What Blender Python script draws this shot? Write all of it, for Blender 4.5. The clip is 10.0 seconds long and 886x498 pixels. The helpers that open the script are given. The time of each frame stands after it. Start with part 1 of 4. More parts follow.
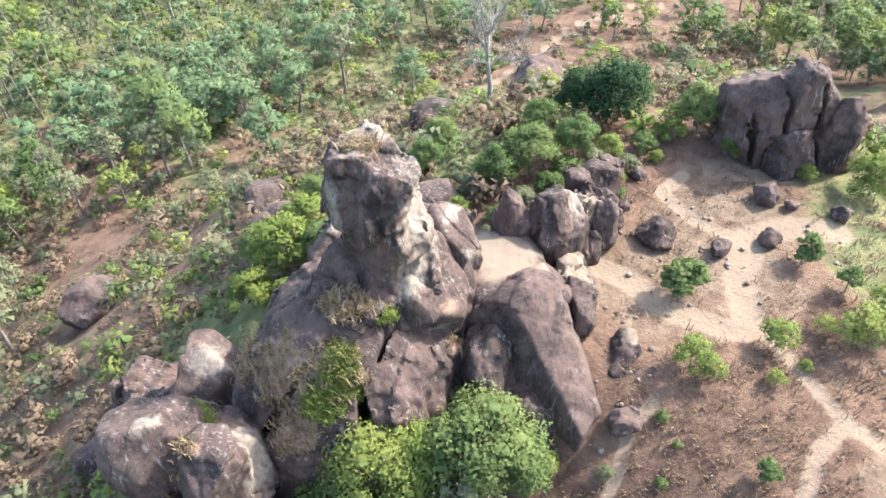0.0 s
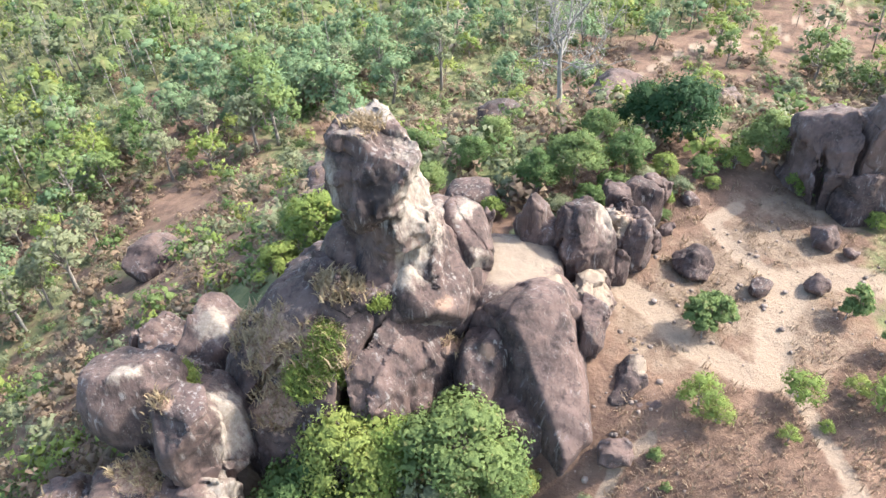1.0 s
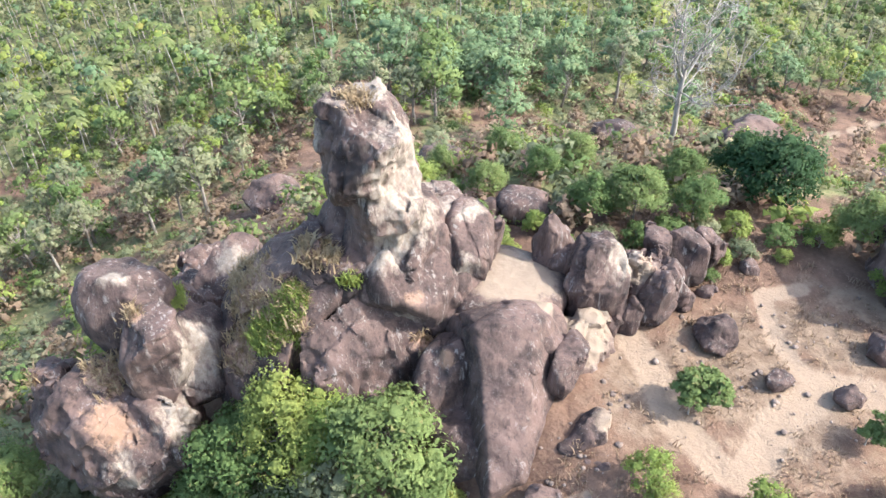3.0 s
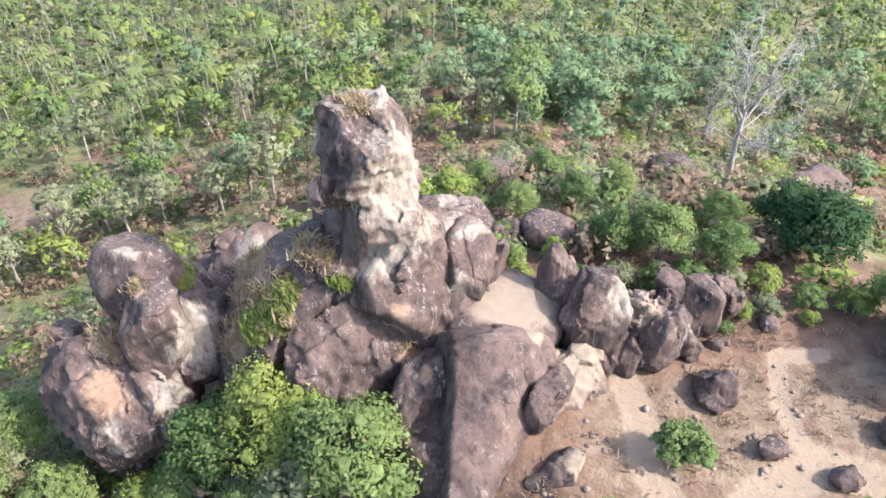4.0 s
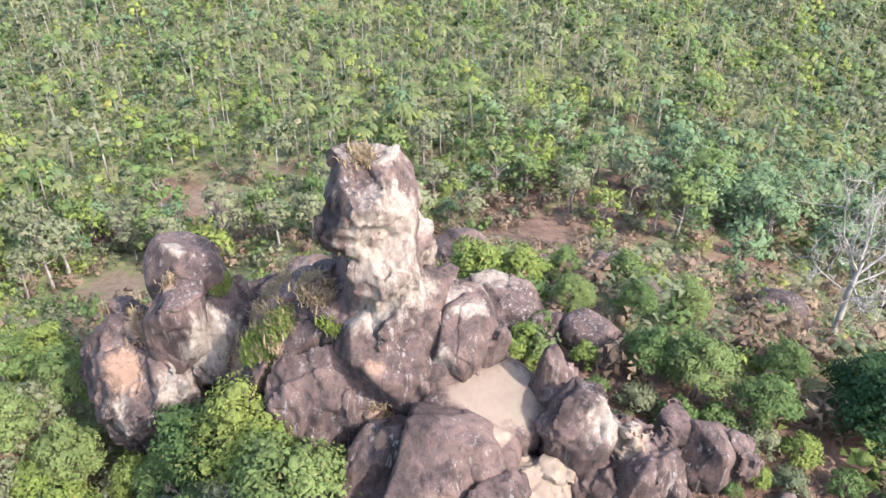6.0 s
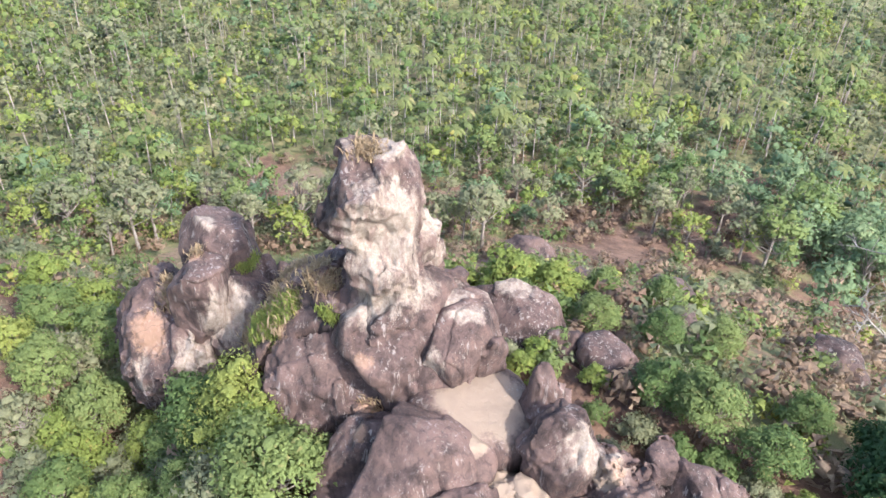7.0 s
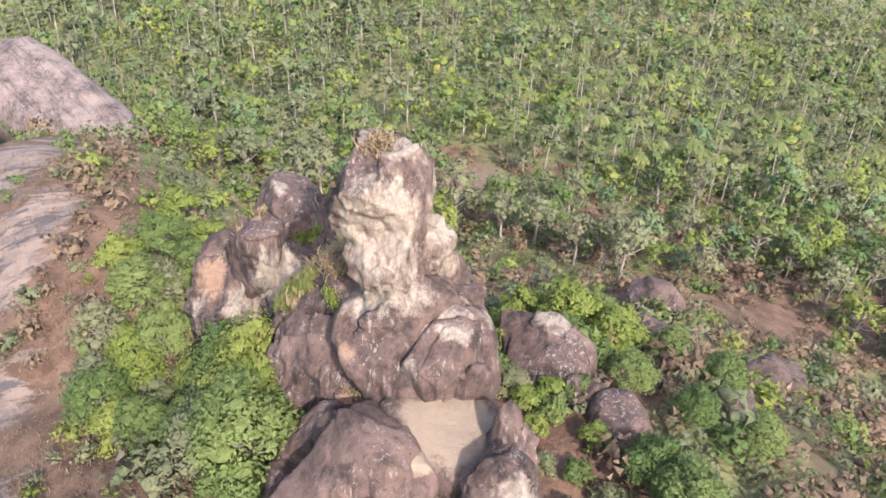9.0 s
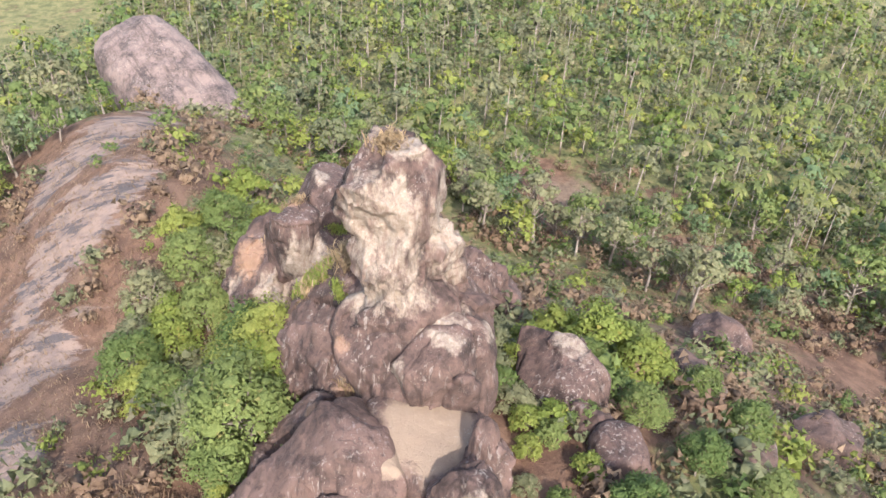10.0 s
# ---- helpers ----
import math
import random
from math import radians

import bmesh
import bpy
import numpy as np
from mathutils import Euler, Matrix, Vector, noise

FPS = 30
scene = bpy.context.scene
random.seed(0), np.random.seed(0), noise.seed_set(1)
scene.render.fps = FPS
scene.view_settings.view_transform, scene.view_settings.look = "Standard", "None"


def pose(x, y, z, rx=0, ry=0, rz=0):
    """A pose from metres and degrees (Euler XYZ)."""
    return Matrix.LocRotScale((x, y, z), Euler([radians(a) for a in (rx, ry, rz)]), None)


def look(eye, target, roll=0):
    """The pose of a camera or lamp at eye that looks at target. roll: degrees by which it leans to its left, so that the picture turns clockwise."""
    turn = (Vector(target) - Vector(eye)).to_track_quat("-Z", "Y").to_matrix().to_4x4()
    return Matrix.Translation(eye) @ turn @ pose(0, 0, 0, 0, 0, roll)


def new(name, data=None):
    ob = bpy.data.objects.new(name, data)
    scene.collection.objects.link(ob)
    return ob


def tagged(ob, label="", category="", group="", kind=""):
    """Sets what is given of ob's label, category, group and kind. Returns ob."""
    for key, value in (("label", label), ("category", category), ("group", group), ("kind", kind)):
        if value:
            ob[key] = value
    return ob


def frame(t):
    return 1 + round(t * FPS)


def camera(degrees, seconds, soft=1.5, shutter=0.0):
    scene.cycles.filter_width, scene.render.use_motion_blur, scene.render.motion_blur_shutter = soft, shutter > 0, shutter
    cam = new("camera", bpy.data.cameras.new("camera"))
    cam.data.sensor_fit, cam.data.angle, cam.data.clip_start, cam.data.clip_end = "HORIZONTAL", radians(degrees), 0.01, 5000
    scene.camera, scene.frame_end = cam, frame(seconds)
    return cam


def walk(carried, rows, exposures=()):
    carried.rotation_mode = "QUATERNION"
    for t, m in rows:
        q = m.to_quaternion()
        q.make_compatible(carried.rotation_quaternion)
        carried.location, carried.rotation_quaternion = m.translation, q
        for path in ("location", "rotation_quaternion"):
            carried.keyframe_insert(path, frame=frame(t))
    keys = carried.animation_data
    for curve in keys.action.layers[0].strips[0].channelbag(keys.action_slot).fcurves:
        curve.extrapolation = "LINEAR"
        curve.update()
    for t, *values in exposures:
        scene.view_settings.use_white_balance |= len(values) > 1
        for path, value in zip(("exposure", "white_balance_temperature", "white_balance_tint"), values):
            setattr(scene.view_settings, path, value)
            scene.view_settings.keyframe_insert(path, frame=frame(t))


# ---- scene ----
cam = camera(57.4, 10.0, soft=1.5)
PATH = [
    (0, (1.28, -1.481, 38.088), (1.137, -0.06, 36.688), -4.3),
    (0.5, (3.779, -0.978, 37.035), (3.509, 0.437, 35.648), -3.9),
    (1, (6.215, -0.265, 36.398), (5.81, 1.132, 35.026), -3.5),
    (1.5, (8.68, 0.652, 36.27), (8.159, 2.015, 34.902), -3.1),
    (2, (11.035, 1.765, 36.143), (10.405, 3.085, 34.778), -2.7),
    (2.5, (13.273, 3.082, 35.714), (12.535, 4.349, 34.353), -2.3),
    (2.7, (14.118, 3.65, 35.525), (13.335, 4.89, 34.166), -2.0),
    (3.8, (18.35, 7.439, 35.192), (17.344, 8.516, 33.84), -1.2),
    (4, (18.999, 8.185, 35.198), (17.951, 9.238, 33.859), -0.9),
    (4.5, (20.596, 10.165, 35.155), (19.441, 11.146, 33.85), -0.4),
    (5, (22.05, 12.287, 35.09), (20.795, 13.186, 33.819), 0.0),
    (5.5, (23.197, 14.465, 34.892), (21.85, 15.272, 33.653), 0.5),
    (5.7, (23.607, 15.377, 34.89), (22.225, 16.142, 33.663), 0.8),
    (6.8, (25.432, 20.864, 34.8), (23.918, 21.344, 33.585), 1.3),
    (7, (25.609, 21.802, 34.724), (24.082, 22.237, 33.506), 1.6),
    (7.5, (25.923, 24.315, 34.582), (24.366, 24.617, 33.363), 2.0),
    (8, (26.034, 26.828, 34.634), (24.454, 26.997, 33.421), 2.4),
    (8.5, (25.929, 29.316, 34.702), (24.343, 29.352, 33.485), 2.8),
    (9, (25.586, 31.793, 34.727), (24.007, 31.694, 33.503), 3.1),
    (9.5, (25.039, 34.218, 34.507), (23.479, 33.988, 33.276), 3.4),
    (10, (24.264, 36.633, 34.543), (22.726, 36.261, 33.32), 3.6),
]
walk(cam, [(t, look(eye, target, roll)) for t, eye, target, roll in PATH], exposures=[(0, 2.25, 5900, 2), (5, 2.10, 5750, 6), (7, 1.99, 5750, 9), (10, 1.77, 6250, 10)])

# ---- world, sun, exposure ----
SUN_AZ, SUN_EL = 62.0, 42.0          # compass degrees from +y towards +x, and height
world = bpy.data.worlds.new("world")
scene.world = world
world.use_nodes = True
wn = world.node_tree.nodes
sky = wn.new("ShaderNodeTexSky")
sky.sky_type, sky.sun_disc = "NISHITA", False
sky.sun_elevation, sky.sun_rotation = radians(SUN_EL), radians(SUN_AZ)
sky.dust_density, sky.air_density = 3.0, 1.2
world.node_tree.links.new(sky.outputs[0], wn["Background"].inputs[0])
wn["Background"].inputs[1].default_value = 0.15
sun_dir = Vector((math.sin(radians(SUN_AZ)) * math.cos(radians(SUN_EL)), math.cos(radians(SUN_AZ)) * math.cos(radians(SUN_EL)), math.sin(radians(SUN_EL))))
sun_data = bpy.data.lights.new("sun", "SUN")
sun_data.energy, sun_data.angle, sun_data.color = 2.75, radians(1.0), (1.0, 0.93, 0.84)
sun = new("sun", sun_data)
sun.matrix_world = look(sun_dir * 200, (0, 0, 0))


# ---- materials ----
class Net:
    """A material's node tree, with short calls for the nodes used here."""

    def __init__(self, name):
        self.mat = bpy.data.materials.new(name)
        self.mat.use_nodes = True
        self.t = self.mat.node_tree
        self.bsdf = self.t.nodes["Principled BSDF"]
        self.bsdf.inputs["Specular IOR Level"].default_value = 0.25
        self.pos = self.t.nodes.new("ShaderNodeNewGeometry").outputs["Position"]

    def node(self, kind, ins=(), **props):
        n = self.t.nodes.new(kind)
        for k, v in props.items():
            setattr(n, k, v)
        for k, v in dict(ins).items():
            self.put(n.inputs[k], v)
        return n

    def put(self, sock, v):
        if isinstance(v, bpy.types.NodeSocket):
            self.t.links.new(v, sock)
        else:
            sock.default_value = v

    def noise(self, scale, detail=6.0, rough=0.6, vec=None, stretch=None, distort=0.0):
        v = vec if vec is not None else self.pos
        if stretch is not None:
            v = self.node("ShaderNodeVectorMath", {0: v, 1: stretch}, operation="MULTIPLY").outputs[0]
        return self.node("ShaderNodeTexNoise", {"Vector": v, "Scale": scale, "Detail": detail, "Roughness": rough, "Distortion": distort}).outputs["Fac"]

    def ramp(self, fac, lo, hi, a=0.0, b=1.0):
        return self.node("ShaderNodeMapRange", {"Value": fac, "From Min": lo, "From Max": hi, "To Min": a, "To Max": b}, interpolation_type="SMOOTHSTEP").outputs[0]

    def mix(self, fac, a, b, mode="MIX"):
        n = self.node("ShaderNodeMix", data_type="RGBA", blend_type=mode)
        self.put(n.inputs[0], fac)
        for i, c in ((6, a), (7, b)):
            self.put(n.inputs[i], (*c, 1.0) if isinstance(c, tuple) and len(c) == 3 else c)
        return n.outputs[2]

    def calc(self, op, a, b=0.0):
        return self.node("ShaderNodeMath", {0: a, 1: b}, operation=op).outputs[0]

    def attr(self, name):
        return self.node("ShaderNodeAttribute", attribute_name=name).outputs["Fac"]

    def bump(self, height, strength, distance):
        n = self.node("ShaderNodeBump", {"Height": height, "Strength": strength, "Distance": distance})
        self.t.links.new(n.outputs[0], self.bsdf.inputs["Normal"])

    def done(self, colour, rough=0.85):
        self.put(self.bsdf.inputs["Base Color"], (*colour, 1.0) if isinstance(colour, tuple) and len(colour) == 3 else colour)
        self.put(self.bsdf.inputs["Roughness"], rough)
        return self.mat


def rock_material(name, dark, mid, pale, turn=0.0, grain=(2.3, 2.3, 0.2)):
    """Weathered gneiss: dark crust with run-off streaks, joints, bare pale faces, rust, turf, sand and lichen."""
    n = Net(name)
    wob = n.node("ShaderNodeTexNoise", {"Vector": n.pos, "Scale": 0.9, "Detail": 4.0}).outputs["Color"]
    wpos = n.node("ShaderNodeVectorMath", {0: wob, 1: (0.9, 0.9, 0.9), 2: n.pos}, operation="MULTIPLY_ADD").outputs[0]
    big, fine = n.noise(0.3, 6, 0.65), n.noise(5.0, 10, 0.75)
    mid_noise = n.noise(1.5, 9, 0.72, vec=wpos)
    c = n.mix(n.ramp(big, 0.38, 0.62), dark, mid)
    c = n.mix(n.ramp(mid_noise, 0.38, 0.64, 0.0, 0.5), c, (mid[0] * 1.3, mid[1] * 1.24, mid[2] * 1.24))
    along = n.node("ShaderNodeVectorRotate", {"Vector": n.pos, "Angle": radians(turn)}, rotation_type="Z_AXIS").outputs[0]
    streak = n.noise(1.0, 8, 0.7, vec=along, stretch=grain, distort=0.4)
    c = n.mix(n.ramp(streak, 0.5, 0.66, 0.0, 0.6), c, (dark[0] * 0.55, dark[1] * 0.55, dark[2] * 0.58))
    c = n.mix(n.ramp(n.noise(2.0, 9, 0.75), 0.56, 0.7, 0, 0.3), c, (0.21, 0.168, 0.155))

    run = n.noise(1.0, 6, 0.65, stretch=(4.5, 4.5, 0.3), distort=0.5)
    c = n.mix(n.calc("MULTIPLY", n.ramp(run, 0.55, 0.63, 0, 0.55), n.ramp(n.noise(0.4, 3), 0.45, 0.6)), c, (0.27, 0.235, 0.215))

    def blotch(key, noise_scale, spread_by, lo, hi, top, stretch=None):
        k = n.calc("MULTIPLY", n.calc("SUBTRACT", n.noise(noise_scale, 8, 0.72, stretch=stretch), 0.5), spread_by)
        return n.ramp(n.calc("ADD", n.attr(key), k), lo, hi, 0, top)

    pc = n.mix(n.ramp(fine, 0.35, 0.68), (pale[0] * 0.66, pale[1] * 0.62, pale[2] * 0.58), pale)
    pc = n.mix(n.ramp(n.noise(1.6, 8, 0.75, stretch=(1.8, 1.8, 0.4)), 0.48, 0.62, 0, 0.6), pc, (mid[0] * 1.25, mid[1] * 1.2, mid[2] * 1.2))
    c = n.mix(blotch("pale", 1.3, 1.9, 0.38, 0.85, 0.95, (1.2, 1.2, 0.5)), c, pc)
    c = n.mix(blotch("rust", 1.3, 1.5, 0.45, 0.75, 0.5), c, n.mix(fine, (0.24, 0.125, 0.075), (0.33, 0.22, 0.15)))
    c = n.mix(blotch("turf", 1.2, 1.6, 0.42, 0.6, 0.95), c, n.mix(n.ramp(fine, 0.4, 0.6), (0.17, 0.098, 0.065), (0.29, 0.185, 0.13)))
    c = n.mix(blotch("dark", 1.3, 1.1, 0.4, 0.62, 0.9, (1.8, 1.8, 0.35)), c, (dark[0] * 0.8, dark[1] * 0.8, dark[2] * 0.85))
    jpos = n.node("ShaderNodeVectorMath", {0: wpos, 1: (1.0, 1.0, 0.35)}, operation="MULTIPLY").outputs[0]
    edge = n.node("ShaderNodeTexVoronoi", {"Vector": jpos, "Scale": 0.5}, feature="DISTANCE_TO_EDGE").outputs["Distance"]
    joint = n.calc("MAXIMUM", n.ramp(edge, 0.0, 0.014), n.ramp(n.noise(0.45, 3), 0.58, 0.5))
    c = n.mix(n.calc("MULTIPLY", n.calc("SUBTRACT", 1.0, joint), 0.45), c, (0.03, 0.025, 0.023))
    c = n.mix(blotch("sand", 0.8, 1.0, 0.42, 0.7, 1.0), c, n.mix(n.noise(1.5, 8), (0.155, 0.110, 0.080), (0.225, 0.168, 0.126)))
    lich = n.node("ShaderNodeTexVoronoi", {"Vector": wpos, "Scale": 8.0}).outputs["Distance"]
    c = n.mix(n.calc("MULTIPLY", n.ramp(lich, 0.08, 0.26, 1, 0), n.ramp(n.noise(0.7), 0.5, 0.64, 0, 0.45)), c, (0.34, 0.32, 0.295))
    relief = n.calc("ADD", n.calc("MULTIPLY", mid_noise, 1.0), n.calc("ADD", n.calc("MULTIPLY", fine, 0.35), n.calc("MULTIPLY", joint, 0.2)))
    chip = n.node("ShaderNodeTexVoronoi", {"Vector": n.node("ShaderNodeVectorMath", {0: wpos, 1: (1.0, 1.0, 0.45)}, operation="MULTIPLY").outputs[0], "Scale": 1.7}).outputs["Distance"]
    relief = n.calc("ADD", relief, n.calc("ADD", n.calc("MULTIPLY", run, 0.5), n.calc("MULTIPLY", chip, 0.35)))
    n.bump(relief, 0.8, 0.11)
    return n.done(c, 0.85)


def leaf_material(name, a, b, dry):
    """Leaves: two greens by plant and by leaf, some dry ones, light passing through."""
    n = Net(name)
    info = n.node("ShaderNodeObjectInfo").outputs["Random"]
    isl = n.node("ShaderNodeNewGeometry").outputs["Random Per Island"]
    tint = n.calc("FRACT", n.calc("ADD", info, n.attr("tint")))
    c = n.mix(tint, a, b)
    c = n.mix(n.ramp(isl, 0.1, 0.9, 0.0, 0.2), c, (b[0] * 1.2, b[1] * 1.15, b[2] * 1.1))
    c = n.mix(n.ramp(isl, 0.94, 0.97, 0, 0.7), c, dry)
    c = n.mix(n.ramp(n.noise(0.5, 3), 0.4, 0.7, 0, 0.4), c, (a[0] * 0.75, a[1] * 0.75, a[2] * 0.8))
    speck = n.noise(4.5, 6, 0.8)
    c = n.mix(n.ramp(speck, 0.44, 0.56, 0.25, 0.0), c, (a[0] * 0.35, a[1] * 0.35, a[2] * 0.35))
    n.bump(speck, 0.5, 0.3)
    mat_leaf = n.done(c, 0.65)
    tr = n.node("ShaderNodeBsdfTranslucent")
    n.t.links.new(c, tr.inputs[0])
    mx = n.node("ShaderNodeMixShader", {0: 0.38})
    n.t.links.new(n.bsdf.outputs[0], mx.inputs[1])
    n.t.links.new(tr.outputs[0], mx.inputs[2])
    n.t.links.new(mx.outputs[0], n.t.nodes["Material Output"].inputs[0])
    return mat_leaf


def bark_material(name, a, b):
    n = Net(name)
    c = n.mix(n.ramp(n.noise(3.0, 6, 0.7, stretch=(1, 1, 0.3)), 0.35, 0.65), a, b)
    n.bump(n.noise(8.0, 6, stretch=(1, 1, 0.25)), 0.5, 0.05)
    return n.done(c, 0.9)


def ground_material():
    """Dry hillside: brown grass, bare pinkish soil, beaten paths, green herb patches, bare rock sheets; far off, the
    green paints in the woods' shade.
    """
    n = Net("ground_soil")
    big, med, fine = n.noise(0.06, 5, 0.6), n.noise(0.45, 7, 0.68), n.noise(4.0, 6, 0.7)
    c = n.mix(n.ramp(med, 0.36, 0.64), (0.078, 0.043, 0.029), (0.158, 0.093, 0.062))
    c = n.mix(n.ramp(fine, 0.55, 0.75, 0, 0.5), c, (0.28, 0.20, 0.135))
    c = n.mix(n.ramp(n.noise(0.16, 5, 0.7), 0.56, 0.68, 0, 0.7), c, (0.10, 0.055, 0.04))
    # herb green near the hill; far off it colours in shade between the trees
    gf = n.ramp(n.calc("ADD", n.attr("green"), n.calc("MULTIPLY", n.calc("SUBTRACT", n.noise(0.22, 7, 0.7), 0.5), 1.5)), 0.4, 0.7, 0, 0.9)
    c = n.mix(gf, c, n.mix(n.ramp(med, 0.35, 0.65), (0.075, 0.088, 0.033), (0.17, 0.155, 0.068)))
    sf = n.ramp(n.calc("ADD", n.attr("sand"), n.calc("MULTIPLY", n.calc("SUBTRACT", n.noise(0.55, 8, 0.74), 0.5), 1.7)), 0.42, 0.85)
    c = n.mix(sf, c, n.mix(n.ramp(n.noise(1.1, 7, 0.7), 0.35, 0.65), (0.115, 0.074, 0.049), (0.182, 0.125, 0.086)))
    pf = n.ramp(n.calc("ADD", n.attr("path"), n.calc("MULTIPLY", n.calc("SUBTRACT", n.noise(1.6, 8, 0.7), 0.5), 1.1)), 0.3, 0.75, 0, 0.85)
    c = n.mix(pf, c, n.mix(fine, (0.205, 0.143, 0.100), (0.250, 0.179, 0.128)))
    rf = n.ramp(n.calc("ADD", n.attr("slab"), n.calc("MULTIPLY", n.calc("SUBTRACT", n.noise(0.3, 7, 0.7, stretch=(1.8, 0.6, 1.0)), 0.5), 1.9)), 0.5, 0.64)
    rc = n.mix(n.ramp(n.noise(0.5, 6, 0.7, stretch=(1.6, 0.6, 1)), 0.42, 0.58), (0.235, 0.165, 0.132), (0.17, 0.123, 0.105))
    c = n.mix(rf, c, n.mix(n.ramp(n.noise(0.35, 6, 0.7, stretch=(2.2, 0.4, 1)), 0.51, 0.58), rc, (0.085, 0.07, 0.068)))
    n.bump(n.calc("ADD", med, n.calc("MULTIPLY", fine, 0.3)), 0.7, 0.5)
    return n.done(c, 0.95)


M_ROCK = rock_material("dark_gneiss", (0.026, 0.0175, 0.016), (0.098, 0.063, 0.053), (0.275, 0.226, 0.188))
M_DOME = rock_material("streaked_granite", (0.05, 0.039, 0.037), (0.165, 0.122, 0.108), (0.30, 0.25, 0.22), 36.5, (1.1, 0.12, 0.3))
M_STONE = rock_material("weathered_stone", (0.10, 0.072, 0.060), (0.20, 0.150, 0.122), (0.30, 0.25, 0.21))
M_SOIL = ground_material()
M_LEAF = leaf_material("broad_leaves", (0.098, 0.146, 0.043), (0.192, 0.226, 0.073), (0.28, 0.23, 0.09))
M_LIME = leaf_material("young_leaves", (0.165, 0.215, 0.045), (0.255, 0.270, 0.068), (0.35, 0.28, 0.08))
# these next two greens are lightened to stand in for distance haze
M_GREY = leaf_material("dusty_hazed_leaves", (0.140, 0.156, 0.080), (0.230, 0.224, 0.122), (0.30, 0.23, 0.15))
M_BLUE = leaf_material("hazed_plantation_leaves", (0.120, 0.180, 0.085), (0.195, 0.245, 0.115), (0.24, 0.23, 0.11))
M_PALM = leaf_material("palm_fronds", (0.110, 0.138, 0.047), (0.185, 0.196, 0.066), (0.28, 0.23, 0.10))
M_DEEP = leaf_material("deep_leaves", (0.026, 0.060, 0.018), (0.050, 0.090, 0.027), (0.10, 0.11, 0.03))
M_DRY = leaf_material("dry_leaves", (0.180, 0.115, 0.076), (0.275, 0.195, 0.128), (0.36, 0.27, 0.18))
M_STRAW = leaf_material("straw", (0.270, 0.185, 0.105), (0.360, 0.270, 0.160), (0.42, 0.33, 0.22))
M_BARK = bark_material("grey_bark", (0.13, 0.105, 0.085), (0.26, 0.22, 0.19))
M_PALEBARK = bark_material("bleached_bark", (0.18, 0.155, 0.135), (0.29, 0.255, 0.225))

# ---- terrain ----
HILL = (12.0, 33.0)
FALL = np.array([(0, 2.6), (14, 2.4), (22, 0.6), (31, -5.5), (38, -10.8), (57, -23.5), (67, -28), (78, -31.5), (93, -35.2), (110, -38.8), (130, -41.2), (170, -45), (400, -50), (6000, -60)], float)
_d = np.linspace(0, 6000, 12001)
_f = np.interp(_d, FALL[:, 0], FALL[:, 1])
_f[:1000] = np.convolve(np.pad(_f[:1012], 12, "edge"), np.ones(13) / 13, "same")[12:1012]


def lattice(p, seed=0):
    """Smooth value noise in -1..1 for points (n, 3) in units of one cell."""
    i = np.floor(p).astype(np.int64)
    f = p - i
    f = f * f * (3 - 2 * f)
    out = np.zeros(len(p))
    for a in (0, 1):
        for b in (0, 1):
            for c in (0, 1):
                h = (i[:, 0] + a) * 73856093 ^ (i[:, 1] + b) * 19349663 ^ (i[:, 2] + c) * 83492791 ^ (seed * 2654435761 % 4294967291)
                h = (h ^ (h >> 13)) * 1274126177
                h = ((h ^ (h >> 16)) & 65535) / 32767.5 - 1
                w = (f[:, 0] if a else 1 - f[:, 0]) * (f[:, 1] if b else 1 - f[:, 1]) * (f[:, 2] if c else 1 - f[:, 2])
                out += h * w
    return out


def fbm(p, octaves=4, seed=0, gain=0.5):
    out, amp = np.zeros(len(p)), 1.0
    for o in range(octaves):
        out += amp * lattice(p * 2.03**o + 17.3 * o, seed + o)
        amp *= gain
    return out


def flat3(x, y, s):
    return np.stack([np.ravel(x) / s, np.ravel(y) / s, 0 * np.ravel(x) + 0.37], -1)


def step(a, b, v):
    u = np.clip((np.asarray(v, float) - a) / (b - a), 0, 1)
    return u * u * (3 - 2 * u)


def height(x, y):
    """Height of the ground: a hilltop that falls to a valley in the west and north, with a spur in the south-west."""
    x, y = np.asarray(x, float), np.asarray(y, float)
    dx, dy = x - HILL[0], y - HILL[1]
    d = np.hypot(dx, dy)
    z = np.interp(d, _d, _f)
    ang = np.degrees(np.arctan2(dy, dx)) % 360
    off = (ang - 222 + 180) % 360 - 180
    z = z + 18 * step(22, 66, d) * np.exp(-((off / 17) ** 2)) * (1 - step(86, 118, d))
    z = z - 2.2 * np.exp(-(((x + 2) / 9) ** 2 + ((y - 14) / 6) ** 2)) - 5.0 * np.exp(-(((x + 12) / 8) ** 2 + ((y - 13.5) / 7) ** 2))
    z = z + 5 * np.exp(-(((x + 66) / 18) ** 2 + ((y + 47) / 12) ** 2))
    z = z - 1.6 * step(27, 20, y) * np.exp(-(((x - 7) / 7) ** 2)) - 2.4 * np.exp(-(((x - 1.5) / 3.6) ** 2 + ((y - 19.5) / 3.5) ** 2))
    east = step(8, 40, dx - 0.4 * dy)
    z = z * (1 - 0.5 * east) + 0.5 * east * (-1.0 - 0.1 * np.maximum(d - 20, 0))
    shape = x.shape
    n = fbm(flat3(x, y, 9.0), 4, 5).reshape(shape)
    n2 = fbm(flat3(x, y, 45.0), 2, 9).reshape(shape)
    return z + n * (0.18 + 0.5 * step(16, 40, d)) + n2 * 1.6 * step(40, 90, d)


